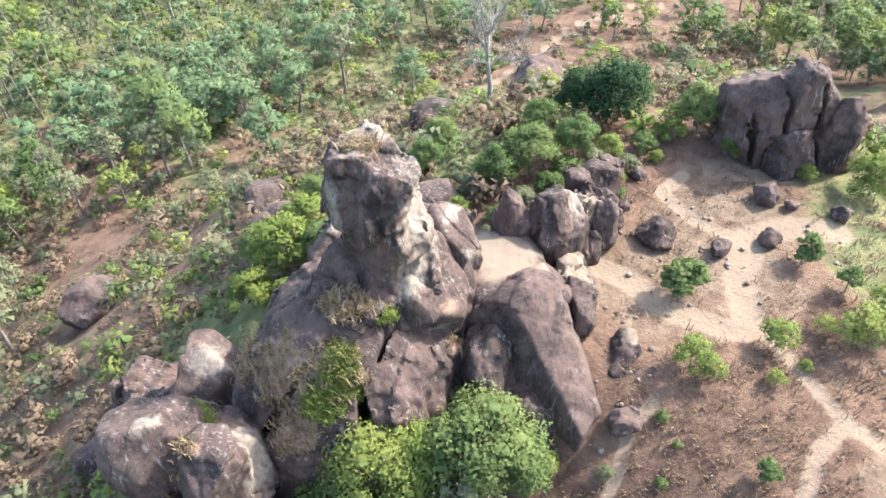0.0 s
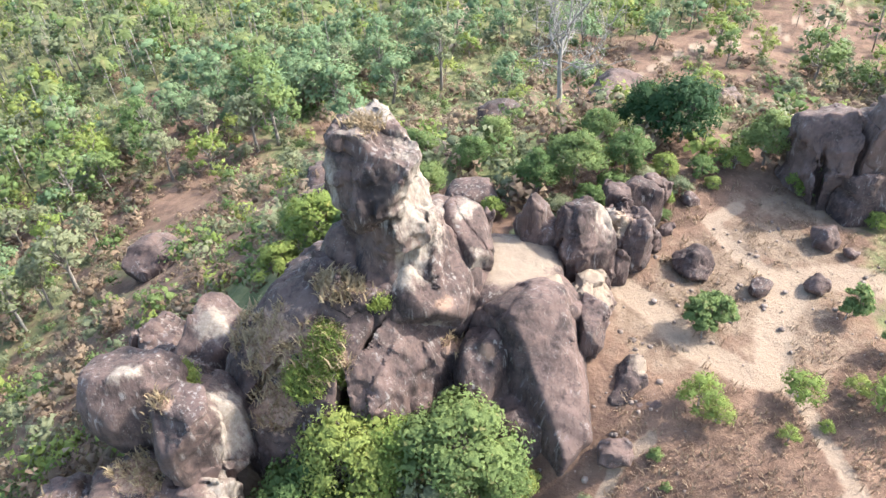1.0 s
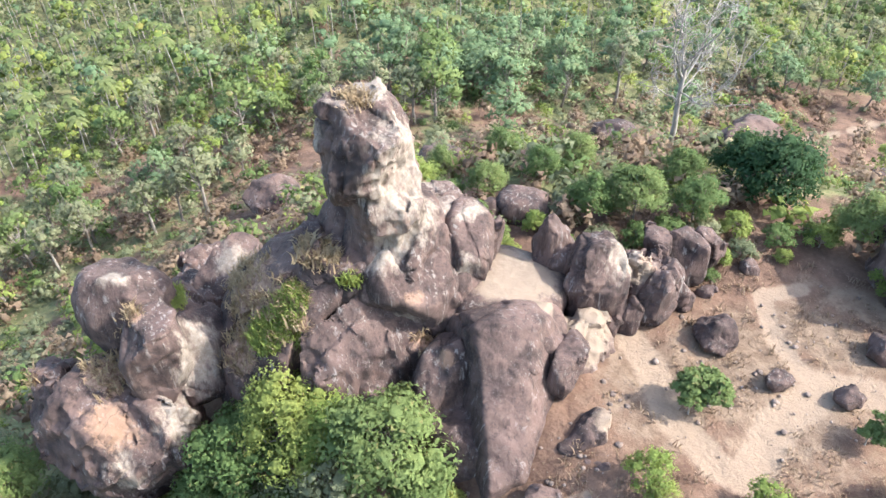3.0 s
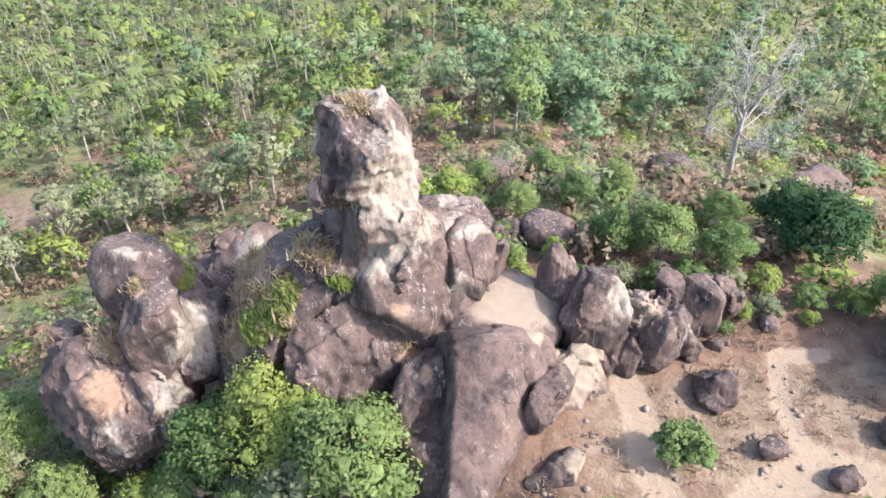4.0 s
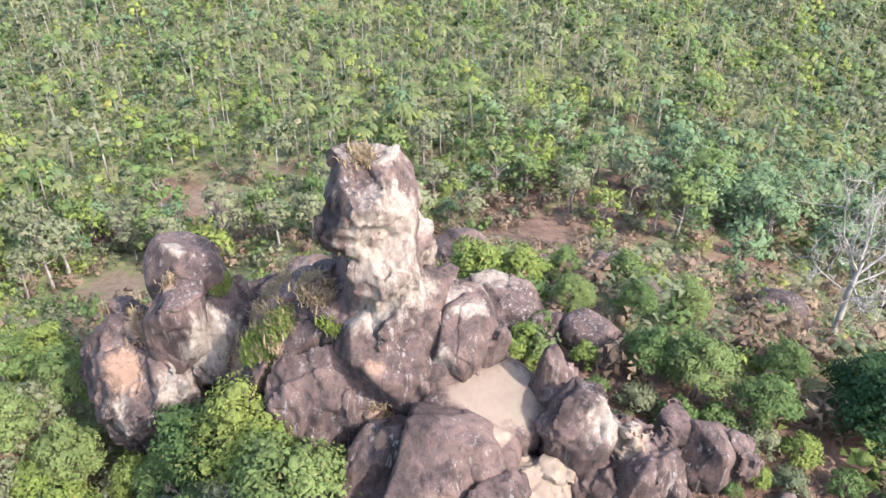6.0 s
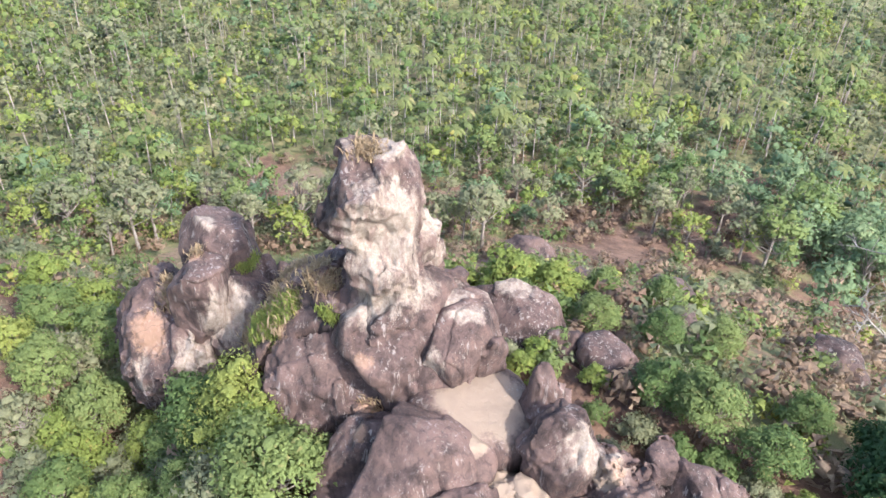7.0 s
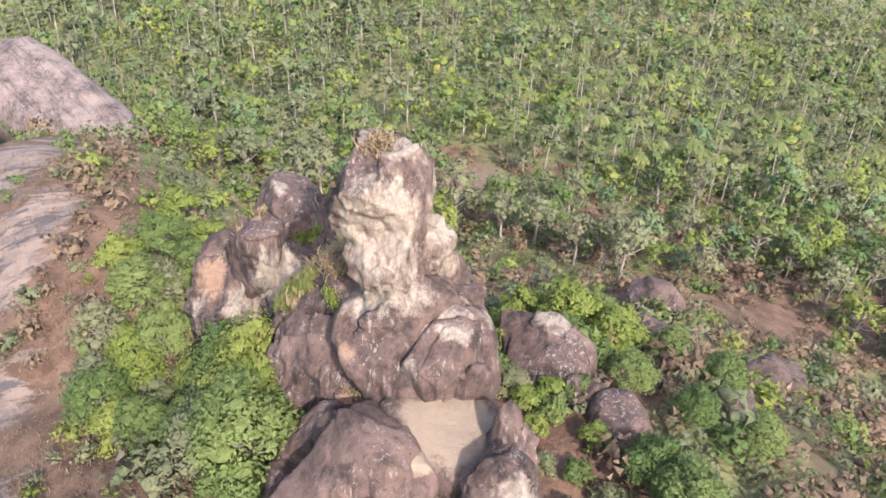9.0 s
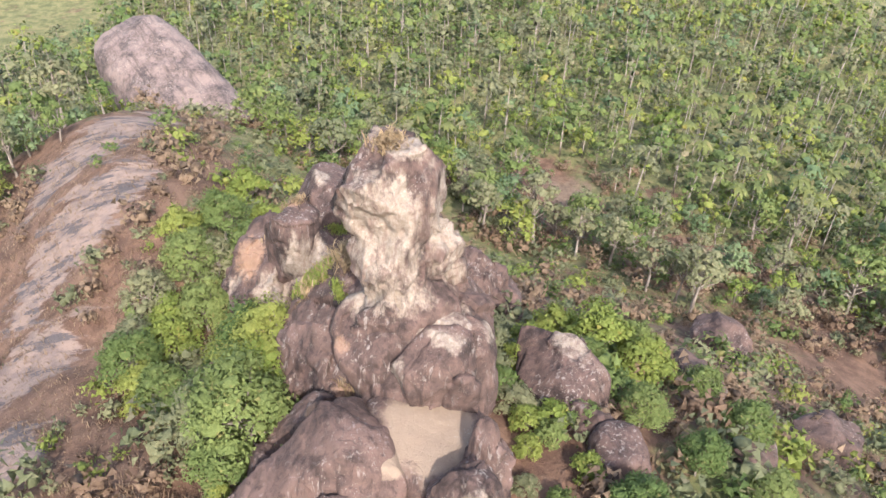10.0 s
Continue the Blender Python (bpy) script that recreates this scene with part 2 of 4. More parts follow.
def near_line(x, y, line):
    """Distance from points to a polyline of (x, y)."""
    best = np.full(np.shape(x), 1e9)
    for (ax, ay), (bx, by) in zip(line[:-1], line[1:]):
        ux, uy = bx - ax, by - ay
        u = np.clip(((x - ax) * ux + (y - ay) * uy) / (ux * ux + uy * uy), 0, 1)
        best = np.minimum(best, np.hypot(x - ax - u * ux, y - ay - u * uy))
    return best


PATHS = [
    (0.75, [(15.4, 28.3), (13.6, 28.2), (12.8, 28.7), (10.7, 29.7), (9.0, 31.7), (7.2, 33.1)]),
    (0.4, [(15.4, 28.3), (16.4, 27.1), (17.4, 24.9), (18.6, 22.3), (19.9, 21.1), (23, 19)]),
    (0.4, [(18.6, 22.3), (16.8, 20.6), (15.8, 18.6), (15, 16)]),
    (0.9, [(15.2, 28.8), (15.3, 32.0), (16.7, 35.5), (19.4, 36.5), (22, 36.0)]),
    (0.45, [(16.3, 35.0), (13.6, 37.1), (11.9, 40.0), (13.6, 41.7)]),
    (0.3, [(6.6, 19.3), (7.3, 20.6), (7.9, 22.4), (9.3, 23.7)]),
    (0.65, [(-2, 99), (1.7, 104.5), (8.2, 114.7), (13.5, 124.7), (24.0, 137.0), (35.8, 150.5), (60, 185)]),
    (0.5, [(13.5, 124.7), (26.6, 133.8), (39.9, 148.9), (70, 190)]),
    (0.9, [(-25.5, 122), (-26.0, 127.5), (-27.5, 140.4), (-33.1, 160.9), (-40, 190)]),
]
SANDS = [(14, 33.5, 7, 6), (10, 31, 4.5, 4.5), (16, 38.5, 5, 3.2), (3, 31, 3, 3), (20.5, 19, 2.5, 3), (-76, 55, 2.5, 10), (18, 42, 5, 2), (-60, 14, 7, 5), (-86, 30, 9, 6)]
SLABS = [(-24, -8, 12, 6), (-42, -19, 14, 7), (-8, -2, 6, 5), (3, 5, 5, 4)]
GREENS = [(-20, 32, 10, 12), (-2, 47, 9, 6), (26, 32, 6, 7), (-30, 12, 18, 10), (-60, 0, 24, 14), (-95, 30, 60, 70), (30, 100, 25, 40), (2, 62, 25, 14), (-50, 110, 70, 50), (27, 42, 8, 8)]

OPEN = [(5, 112, 13, 13), (20, 128, 15, 13), (38, 146, 18, 15), (28, 108, 12, 12), (-92, 24, 9, 7), (-59, 92, 8, 6), (-60, 67, 5, 6), (-70, 58, 7, 6), (-56, 84, 5, 5), (-66, 48, 6, 5), (-77, 28, 9, 8), (-87, 25, 8, 6), (-75, 53, 5, 13), (-49, 80, 6, 9), (-73, 70, 6, 6), (-48, 66, 6, 5), (-70, 102, 8, 6), (-90, 46, 6, 5), (-32, 88, 6, 4)]
SPUR = [(-12, -8, 15, 7), (-26, -15, 15, 9), (-46, -32, 16, 12), (-2, 1, 8, 7), (-50, -12, 6, 4)]


def blobs(x, y, spots):
    out = np.zeros(np.shape(x))
    for cx, cy, rx, ry in spots:
        out = np.maximum(out, np.exp(-(((x - cx) / rx) ** 2 + ((y - cy) / ry) ** 2) * 0.9))
    return out


def paths_at(x, y):
    out = np.zeros(np.shape(x))
    for half, line in PATHS:
        out = np.maximum(out, 1 - step(half * 0.35, half * 2.0, near_line(x, y, line)))
    return out


def shade_smooth(me):
    me.polygons.foreach_set("use_smooth", np.ones(len(me.polygons), bool))


def soft_normals(v, f, outline=0.7):
    """Foliage shades as a soft mass: normals between each leaf's own and the crown's outline."""
    own = np.zeros_like(v)
    fn = np.cross(v[f[:, 1]] - v[f[:, 0]], v[f[:, 2]] - v[f[:, 0]])
    for k in range(f.shape[1]):
        np.add.at(own, f[:, k], fn)
    out = v - v.mean(0)
    out[:, 2] *= 1.3
    unit = lambda a: a / (np.linalg.norm(a, axis=1)[:, None] + 1e-9)
    return unit(0.5 * unit(own) + outline * unit(out) + np.array([0, 0, 0.25]))


def mesh_of(name, verts, faces, mats, smooth=True):
    """A mesh from vertex rows and an (n, 3 or 4) array of faces."""
    me = bpy.data.meshes.new(name)
    verts, faces = np.asarray(verts, np.float32), np.asarray(faces, np.int32)
    k = faces.shape[1]
    me.vertices.add(len(verts))
    me.vertices.foreach_set("co", verts.ravel())
    me.loops.add(faces.size)
    me.loops.foreach_set("vertex_index", faces.ravel())
    me.polygons.add(len(faces))
    me.polygons.foreach_set("loop_start", np.arange(0, faces.size, k, dtype=np.int32))
    for m in mats:
        me.materials.append(m)
    me.update(calc_edges=True)
    if smooth:
        shade_smooth(me)
    return me


def bend_normals(me, nrm):
    me.attributes.new("custom_normal", "FLOAT_VECTOR", "POINT").data.foreach_set("vector", np.asarray(nrm, np.float32).ravel())


def give(me, name, values):
    me.attributes.new(name, "FLOAT", "POINT").data.foreach_set("value", np.asarray(values, np.float32))


# the ground: one sheet, fine round the hilltop and coarse towards the horizon
def spread(lo, hi, centre, n):
    u = np.linspace(-1, 1, n)
    k = 7.2
    s = np.sinh(k * u) / np.sinh(k)
    return np.where(s < 0, centre + s * (centre - lo), centre + s * (hi - centre))


gx, gy = spread(-2600, 2600, 8, 350), spread(-2600, 2600, 32, 350)
GX, GY = np.meshgrid(gx, gy)
gz = height(GX, GY) - 0.10 * paths_at(GX, GY)
nx = len(gx)
idx = np.arange(nx * len(gy)).reshape(len(gy), nx)
quads = np.stack([idx[:-1, :-1], idx[:-1, 1:], idx[1:, 1:], idx[1:, :-1]], -1).reshape(-1, 4)
ground_me = mesh_of("ground", np.stack([GX.ravel(), GY.ravel(), gz.ravel()], -1), quads, [M_SOIL])
# green beyond 75 m paints the woods' shaded understory into the soil
for key, val in (("path", paths_at(GX, GY)), ("sand", blobs(GX, GY, SANDS)), ("slab", blobs(GX, GY, SLABS)), ("green", np.maximum(blobs(GX, GY, GREENS), 0.75 * step(75, 105, np.hypot(GX - HILL[0], GY - HILL[1]))) * (1 - 0.9 * blobs(GX, GY, OPEN)))):
    give(ground_me, key, val.ravel())
ground = tagged(new("ground", ground_me), "dry brown hillside soil with beaten sandy paths", "ground", kind="structure")


# ---- rocks ----
def turn_of(rot):
    return np.array(Euler([radians(a) for a in rot]).to_matrix())


def prim_field(p, prim):
    """Signed distance, roughly, of points p to one lump: (centre, radii, power, turn)."""
    c, r, power, rot = prim
    q = (p - np.array(c)) @ turn_of(rot)
    r = np.array(r, float)
    k = (np.abs(q / r) ** power).sum(-1) ** (1 / power)
    return np.where(k > 0.3, (k - 1) * np.minimum(np.linalg.norm(q, axis=-1) / np.maximum(k, 0.05), r.max()), (k - 1) * r.min())


def smooth_min(a, b, k):
    h = np.clip(0.5 + 0.5 * (b - a) / k, 0, 1)
    return b + (a - b) * h - k * h * (1 - h)


def worley(p, seed):
    """Gap between the two nearest of one random point per unit cell, a random number for the nearest, and a plane through it that leans at random."""
    i = np.floor(p).astype(np.int64)
    d1, d2, lot, tilt = np.full(len(p), 9.0), np.full(len(p), 9.0), np.zeros(len(p)), np.zeros(len(p))
    for a in (-1, 0, 1):
        for b in (-1, 0, 1):
            for c in (-1, 0, 1):
                j = i + np.array([a, b, c])
                h = j[:, 0] * 73856093 ^ j[:, 1] * 19349663 ^ j[:, 2] * 83492791 ^ (seed * 7919)
                h = (h ^ (h >> 13)) * 1274126177
                h = h ^ (h >> 16)
                o = np.stack([(h & 1023), (h >> 10) & 1023, (h >> 20) & 1023], -1) / 1023.0
                d = np.linalg.norm(j + o - p, axis=-1)
                d2 = np.where(d < d1, d1, np.minimum(d2, d))
                near_one = d < d1
                lot = np.where(near_one, ((h >> 5) & 255) / 255.0, lot)
                lean = np.stack([(h >> 3) & 255, (h >> 11) & 255, (h >> 17) & 255], -1) / 127.5 - 1
                tilt = np.where(near_one, ((p - j - o) * lean).sum(-1), tilt)
                d1 = np.minimum(d1, d)
    return d2 - d1, lot, tilt


def faceted(p, lump, facets, rng):
    """One lump with flat faces sliced off it."""
    c, r, power, rot = lump
    power = power * 1.45 if power >= 2.3 else power
    if facets:
        r = tuple(1.1 * v for v in r)
    e = prim_field(p, (c, r, power, rot))
    q, r = p - np.array(c), np.array(r, float)
    m = turn_of(rot)
    count = int(facets * 2)
    for k in range(count):
        h, a = 1 - 2 * (k + 0.5) / count, 2.4 * k
        nrm = np.array([math.sqrt(1 - h * h) * math.cos(a), math.sqrt(1 - h * h) * math.sin(a), h]) + rng.normal(0, 0.28, 3)
        nrm /= np.linalg.norm(nrm)
        off = np.linalg.norm((nrm @ m) * r) * rng.uniform(0.72, 0.94)
        e = -smooth_min(-e, off - q @ nrm, 0.02 * r.min() + 0.03)
    return e


def rock_field(p, lumps, cuts, blend, rough, grain, seed, facets, crack, cell, shelves, blocky, planes):
    d = None
    for k, lump in enumerate(lumps):
        e = faceted(p, lump, facets, np.random.default_rng(seed * 100 + k))
        d = e if d is None else smooth_min(e, d, blend)
    for cut in cuts:
        d = -smooth_min(-d, prim_field(p, cut), 0.12)
    for point, nrm in planes:
        nrm = np.array(nrm) / np.linalg.norm(nrm)
        d = -smooth_min(-d, (np.array(point) - p) @ nrm, 0.15)
    near = np.abs(d) < 1.4 * rough + shelves + blocky + 3 * cell + 0.1
    n = np.zeros(len(p))
    if near.any():
        q = p[near]
        warp = np.stack([lattice(q / grain + 31 * k, seed + 7 * k) for k in range(3)], -1)
        n1 = fbm(q / grain + 0.35 * warp, 5, seed, 0.55)
        ridge = 1 - np.abs(fbm(q / (grain * 1.5) * np.array([1, 1, 0.6]) + 0.3 * warp, 3, seed + 40))
        n[near] = rough * (0.5 * n1 + 0.7 * (ridge - 0.6))
        flute = fbm(q / np.array([0.5, 0.5, 2.2]) + 0.4 * warp, 2, seed + 60)
        n[near] += 0.14 * rough * flute
        if shelves:
            lift = (q[:, 2] + 1.3 * warp[:, 0] + 0.25 * q[:, 0]) / 1.7
            saw = lift - np.floor(lift)
            n[near] += shelves * (saw**2 - 0.33) * step(-0.5, 0.4, warp[:, 1] + 0.2)
        if crack:
            gap, lot, tilt = worley((q + 0.3 * warp) / crack * np.array([1, 1, 0.7]), seed)
            n[near] += blocky * (lot - 0.6) + 0.9 * blocky * tilt - (0.02 + 0.14 * blocky) * np.exp(-((gap * crack / 0.08) ** 2))
            small = 0.38 * crack
            gap, lot, tilt = worley((q + 0.2 * warp) / small * np.array([1, 1, 0.7]), seed + 3)
            n[near] += blocky * (0.25 * (lot - 0.6) + 0.5 * tilt) - 0.08 * blocky * np.exp(-((gap * small / 0.06) ** 2))
    return d - n


def surface(lo, hi, cell, field):
    """Surface nets: quads round every cell edge that crosses the zero of the field."""
    lo, hi = np.array(lo, float), np.array(hi, float)
    n = np.ceil((hi - lo) / cell).astype(int) + 1
    ax = [lo[i] + cell * np.arange(n[i]) for i in range(3)]
    P = np.stack(np.meshgrid(*ax, indexing="ij"), -1).reshape(-1, 3)
    v = np.concatenate([field(part) for part in np.array_split(P, max(1, len(P) // 200000))]).reshape(n)
    inside = v < 0
    c = np.zeros(n - 1, np.int8)
    for a in (0, 1):
        for b in (0, 1):
            for e in (0, 1):
                c += inside[a : n[0] - 1 + a, b : n[1] - 1 + b, e : n[2] - 1 + e]
    live = (c > 0) & (c < 8)
    cells = np.argwhere(live)
    index = -np.ones(n - 1, np.int64)
    index[live] = np.arange(len(cells))
    acc, cnt = np.zeros((len(cells), 3)), np.zeros(len(cells))
    corner = [(a, b, e) for a in (0, 1) for b in (0, 1) for e in (0, 1)]
    for i, a in enumerate(corner):
        for b in corner[i + 1 :]:
            if sum(abs(s - t) for s, t in zip(a, b)) != 1:
                continue
            va, vb = v[tuple((cells + a).T)], v[tuple((cells + b).T)]
            x = (va < 0) != (vb < 0)
            u = np.where(x, va / np.where(x, va - vb, 1), 0)[:, None]
            acc += np.where(x[:, None], np.array(a) + u * (np.array(b) - np.array(a)), 0)
            cnt += x
    verts = lo + cell * (cells + acc / cnt[:, None])
    faces = []
    for k in range(3):
        s0 = [slice(None)] * 3
        s1 = [slice(None)] * 3
        s0[k], s1[k] = slice(0, n[k] - 1), slice(1, n[k])
        cross = inside[tuple(s0)] != inside[tuple(s1)]
        e = np.argwhere(cross)
        i, j = [m for m in range(3) if m != k]
        e = e[(e[:, i] > 0) & (e[:, j] > 0) & (e[:, i] < n[i] - 1) & (e[:, j] < n[j] - 1)]
        di, dj = np.eye(3, dtype=int)[i], np.eye(3, dtype=int)[j]
        q = np.stack([index[tuple((e - di - dj).T)], index[tuple((e - dj).T)], index[tuple(e.T)], index[tuple((e - di).T)]], -1)
        flip = inside[tuple(e.T)] != (k == 1)
        q[~flip] = q[~flip][:, ::-1]
        faces.append(q)
    return verts, np.concatenate(faces)


PAINT_KEYS = ("pale", "rust", "turf", "sand", "herb", "dark")
TURF_SPOTS = {"turf": [], "herb": []}


def rock_mesh(name, lumps, base, cuts=(), cell=0.16, blend=0.4, rough=0.3, grain=1.4, seed=1, paint=(), facets=5, crack=2.2, shelves=0.0, blocky=0.2, planes=()):
    """The mesh of a rock from lumps that grow into one another; planes: (point, normal) of flat faces; paint: (key, centre, radii) patches of bare, rusty, turfy or sandy surface."""
    cs = np.array([l[0] for l in lumps], float)
    rs = np.array([np.abs(turn_of(l[3])) @ np.array(l[1], float) for l in lumps]) * (1.1 if facets else 1.0)
    lo, hi = (cs - rs).min(0) - 0.4 - blocky, (cs + rs).max(0) + 0.4 + blocky
    lo[2] = max(lo[2], float(np.min(height(cs[:, 0], cs[:, 1]))) - 3.5)
    verts, faces = surface(lo, hi, cell, lambda p: rock_field(p, lumps, cuts, blend, rough, grain, seed, facets, crack, cell, shelves, blocky, planes))
    me = mesh_of(name, verts - base, faces, [M_ROCK])
    me.set_sharp_from_angle(angle=radians(32))
    for key in PAINT_KEYS:
        val = np.zeros(len(verts))
        for what, c, r in paint:
            if what == key:
                val = np.maximum(val, np.exp(-(((verts - np.array(c)) / np.array(r)) ** 2).sum(-1) * 0.8))
        give(me, key, val)
        if key in TURF_SPOTS:
            TURF_SPOTS[key].append(verts[val > 0.42])
    return me


def rock(name, label, lumps, group="", **more):
    """A rock that stands by itself, its origin on the ground."""
    x, y = np.mean([l[0][0] for l in lumps]), np.mean([l[0][1] for l in lumps])
    base = np.array([x, y, float(height(x, y))])
    ob = tagged(new(name, rock_mesh(name, lumps, base, **more)), label, "rock", group)
    ob.location = base
    return ob


def rock_part(name, parent, lumps, label="", **more):
    """A block of a bigger rock."""
    ob = tagged(new(name, rock_mesh(name, lumps, np.array(parent.location), **more)), label)
    ob.parent = parent
    return ob


def rock_base(name, label, x, y, group=""):
    ob = tagged(new(name), label, "rock", group)
    ob.location = (x, y, float(height(x, y)))
    return ob


Z0 = (0, 0, 0)
outcrop = rock_base("rock_outcrop", "towering dark weathered gneiss outcrop with a pale pillar", -3.0, 27.0)
rock_part("pillar", outcrop, [
    ((-4.6, 27.05, 14.2), (1.9, 2.45, 2.5), 2.7, (0, 0, 48)),
    ((-5.3, 26.9, 16.25), (1.3, 1.3, 0.5), 2.6, (5, -6, 30)),
    ((-4.6, 27.5, 10.8), (1.9, 2.15, 3.1), 2.3, (0, 0, 44)),
    ((-5.0, 29.2, 11.2), (1.15, 1.2, 1.4), 2.2, Z0),
    ((-4.2, 28.0, 6.9), (3.0, 3.1, 3.9), 1.7, Z0),
], "pale fractured upright pillar", cuts=[((-6.5, 25.9, 15.6), (1.5, 1.3, 0.10), 2.5, (5, -6, 30)), ((-2.6, 24.9, 11.2), (0.9, 0.7, 0.9), 2.0, Z0)], planes=[((-4.6, 27.0, 16.55), (0.06, 0.04, 1.0))], cell=0.1, blend=0.3, rough=0.3, grain=0.9, seed=3, facets=6, crack=1.8, blocky=0.15, shelves=0.05, paint=[
    ("pale", (-2.7, 27.2, 13.4), (1.5, 2.6, 3.4)), ("pale", (-3.0, 27.6, 9.8), (1.3, 2.2, 2.0)), ("pale", (-5.0, 29.6, 12.4), (1.4, 1.2, 4.0)), ("pale", (-4.6, 27.4, 16.9), (2.2, 2.2, 0.6)), ("pale", (-6.4, 25.6, 13.6), (0.7, 0.9, 2.2)), ("rust", (-3.0, 26.9, 10.8), (0.9, 0.9, 0.9)), ("dark", (-4.0, 24.6, 14.4), (0.9, 1.3, 1.5)), ("dark", (-6.3, 25.0, 9.6), (1.2, 1.6, 1.6))])
rock_part("massif", outcrop, [
    ((-3.7, 30.4, 5.1), (2.6, 2.5, 3.6), 2.4, (0, -10, 12)),
    ((-6.6, 27.2, 5.6), (1.9, 1.9, 4.6), 1.9, Z0),
    ((-7.0, 25.7, -3.0), (7.6, 6.8, 11.6), 1.8, (0, 0, 15)), ((-3.7, 29.2, 4.4), (4.0, 3.6, 4.5), 1.9, Z0), ((-9.6, 28.6, 1.4), (3.3, 3.3, 5.4), 1.9, (0, 15, 0)),
], "brown massif with dry turf and herbs", cuts=[
    ((-5.6, 21.4, 2.5), (0.35, 2.6, 3.2), 2.0, (-25, 0, 12)), ((-10.8, 22.0, 2.0), (0.22, 2.6, 4.0), 2.0, (0, 24, -30)), ((-1.2, 28.9, 5.0), (0.9, 0.16, 2.2), 2.0, (0, 0, 30)), ((-4.4, 24.2, 5.0), (0.2, 1.6, 2.2), 2.0, (0, 0, -20)),
], cell=0.14, blend=0.5, rough=0.34, grain=1.6, seed=8, facets=0, crack=3.4, blocky=0.29, shelves=0.08, paint=[
    ("turf", (-9.6, 23.0, 5.2), (2.0, 1.6, 2.6)), ("turf", (-6.9, 22.6, 5.4), (1.6, 1.4, 2.6)), ("turf", (-9.0, 21.2, 2.6), (1.6, 1.2, 1.8)), ("turf", (-11.6, 24.5, 3.4), (1.2, 1.6, 1.8)), ("rust", (-8.6, 24.4, 6.4), (1.4, 1.0, 0.8)), ("pale", (-3.0, 29.6, 8.7), (1.6, 2.0, 0.7)),
    ("herb", (-6.6, 22.8, 5.4), (0.9, 1.3, 2.2)), ("herb", (-7.4, 22.0, 4.4), (1.2, 1.2, 1.4)), ("pale", (-3.9, 32.4, 8.0), (1.0, 0.5, 0.9))])
rock_part("belly", outcrop, [((-3.1, 27.3, 6.2), (2.35, 2.35, 2.6), 2.2, (0, 0, 20))], "smooth purple-brown bulge with white speckles", cell=0.12, rough=0.16, grain=1.3, seed=38, facets=2, crack=3.5, blocky=0.16, paint=[("rust", (-1.6, 25.9, 6.9), (0.7, 0.7, 0.6)), ("pale", (-3.2, 26.6, 8.6), (1.4, 1.5, 0.7)), ("pale", (-1.9, 25.6, 5.0), (0.8, 0.8, 0.9))])
rock_part("plate", outcrop, [((-1.15, 30.6, 6.9), (1.0, 2.1, 2.2), 2.9, (0, -16, 14))], "angular plate with a white rim", cell=0.11, rough=0.1, grain=1.4, seed=5, facets=7, crack=3, blocky=0.16, paint=[("pale", (-0.3, 28.8, 6.6), (0.7, 0.6, 2.2)), ("pale", (-1.2, 30.8, 9.1), (0.8, 1.8, 0.3))])
rock_part("fin", outcrop, [((-0.8, 31.8, 6.4), (0.45, 0.8, 2.0), 2.4, (0, 10, 10))], cell=0.11, blend=0.25, seed=4, facets=6, crack=1.3)
rock_part("ledge", outcrop, [((-5.8, 25.1, 8.0), (1.9, 1.4, 0.75), 2.6, (0, 4, 20)), ((-7.1, 26.0, 7.6), (1.6, 1.7, 1.2), 2.5, (0, 0, 30)), ((-5.3, 24.7, 6.9), (1.3, 0.9, 0.45), 2.5, (4, 0, 10))], "dark broken ledge with dry turf", cell=0.11, blend=0.12, rough=0.24, grain=0.9, seed=7, facets=5, crack=1.2, blocky=0.39, paint=[("turf", (-6.4, 24.6, 8.5), (1.4, 0.9, 0.5)), ("herb", (-4.4, 24.6, 7.8), (0.5, 0.4, 0.4)), ("dark", (-5.8, 24.2, 7.4), (2.4, 1.2, 1.0))])
rock_part("lower_block", outcrop, [((-3.8, 23.9, 0.9), (1.9, 2.1, 3.8), 2.4, (8, 0, 10))], cell=0.13, rough=0.16, seed=9, facets=3, crack=2.4, blocky=0.26, paint=[("rust", (-3.0, 22.9, 4.4), (0.6, 0.6, 1.0)), ("turf", (-3.2, 24.0, 4.8), (0.8, 0.8, 0.5))])
rock_part("lower_block", outcrop, [((-0.8, 26.5, 0.6), (1.9, 2.2, 3.3), 2.4, (0, 4, 0))], cell=0.13, rough=0.16, seed=39, facets=2, crack=2.0, paint=[("turf", (-0.8, 26.8, 4.0), (1.3, 1.6, 0.7))])
rock_part("east_dome", outcrop, [((2.9, 25.8, -0.9), (4.4, 4.8, 7.6), 2.4, (0, 4, -37))], "smooth dark purple-brown dome", planes=[((2.6, 25.0, 4.9), (-0.62, -0.78, 0.24)), ((2.0, 26.0, 6.6), (0.44, -0.52, 0.73)), ((5.6, 27.0, 3.0), (0.92, 0.1, 0.35))], cell=0.13, rough=0.2, grain=1.8, seed=10, facets=0, crack=3.6, blocky=0.12)
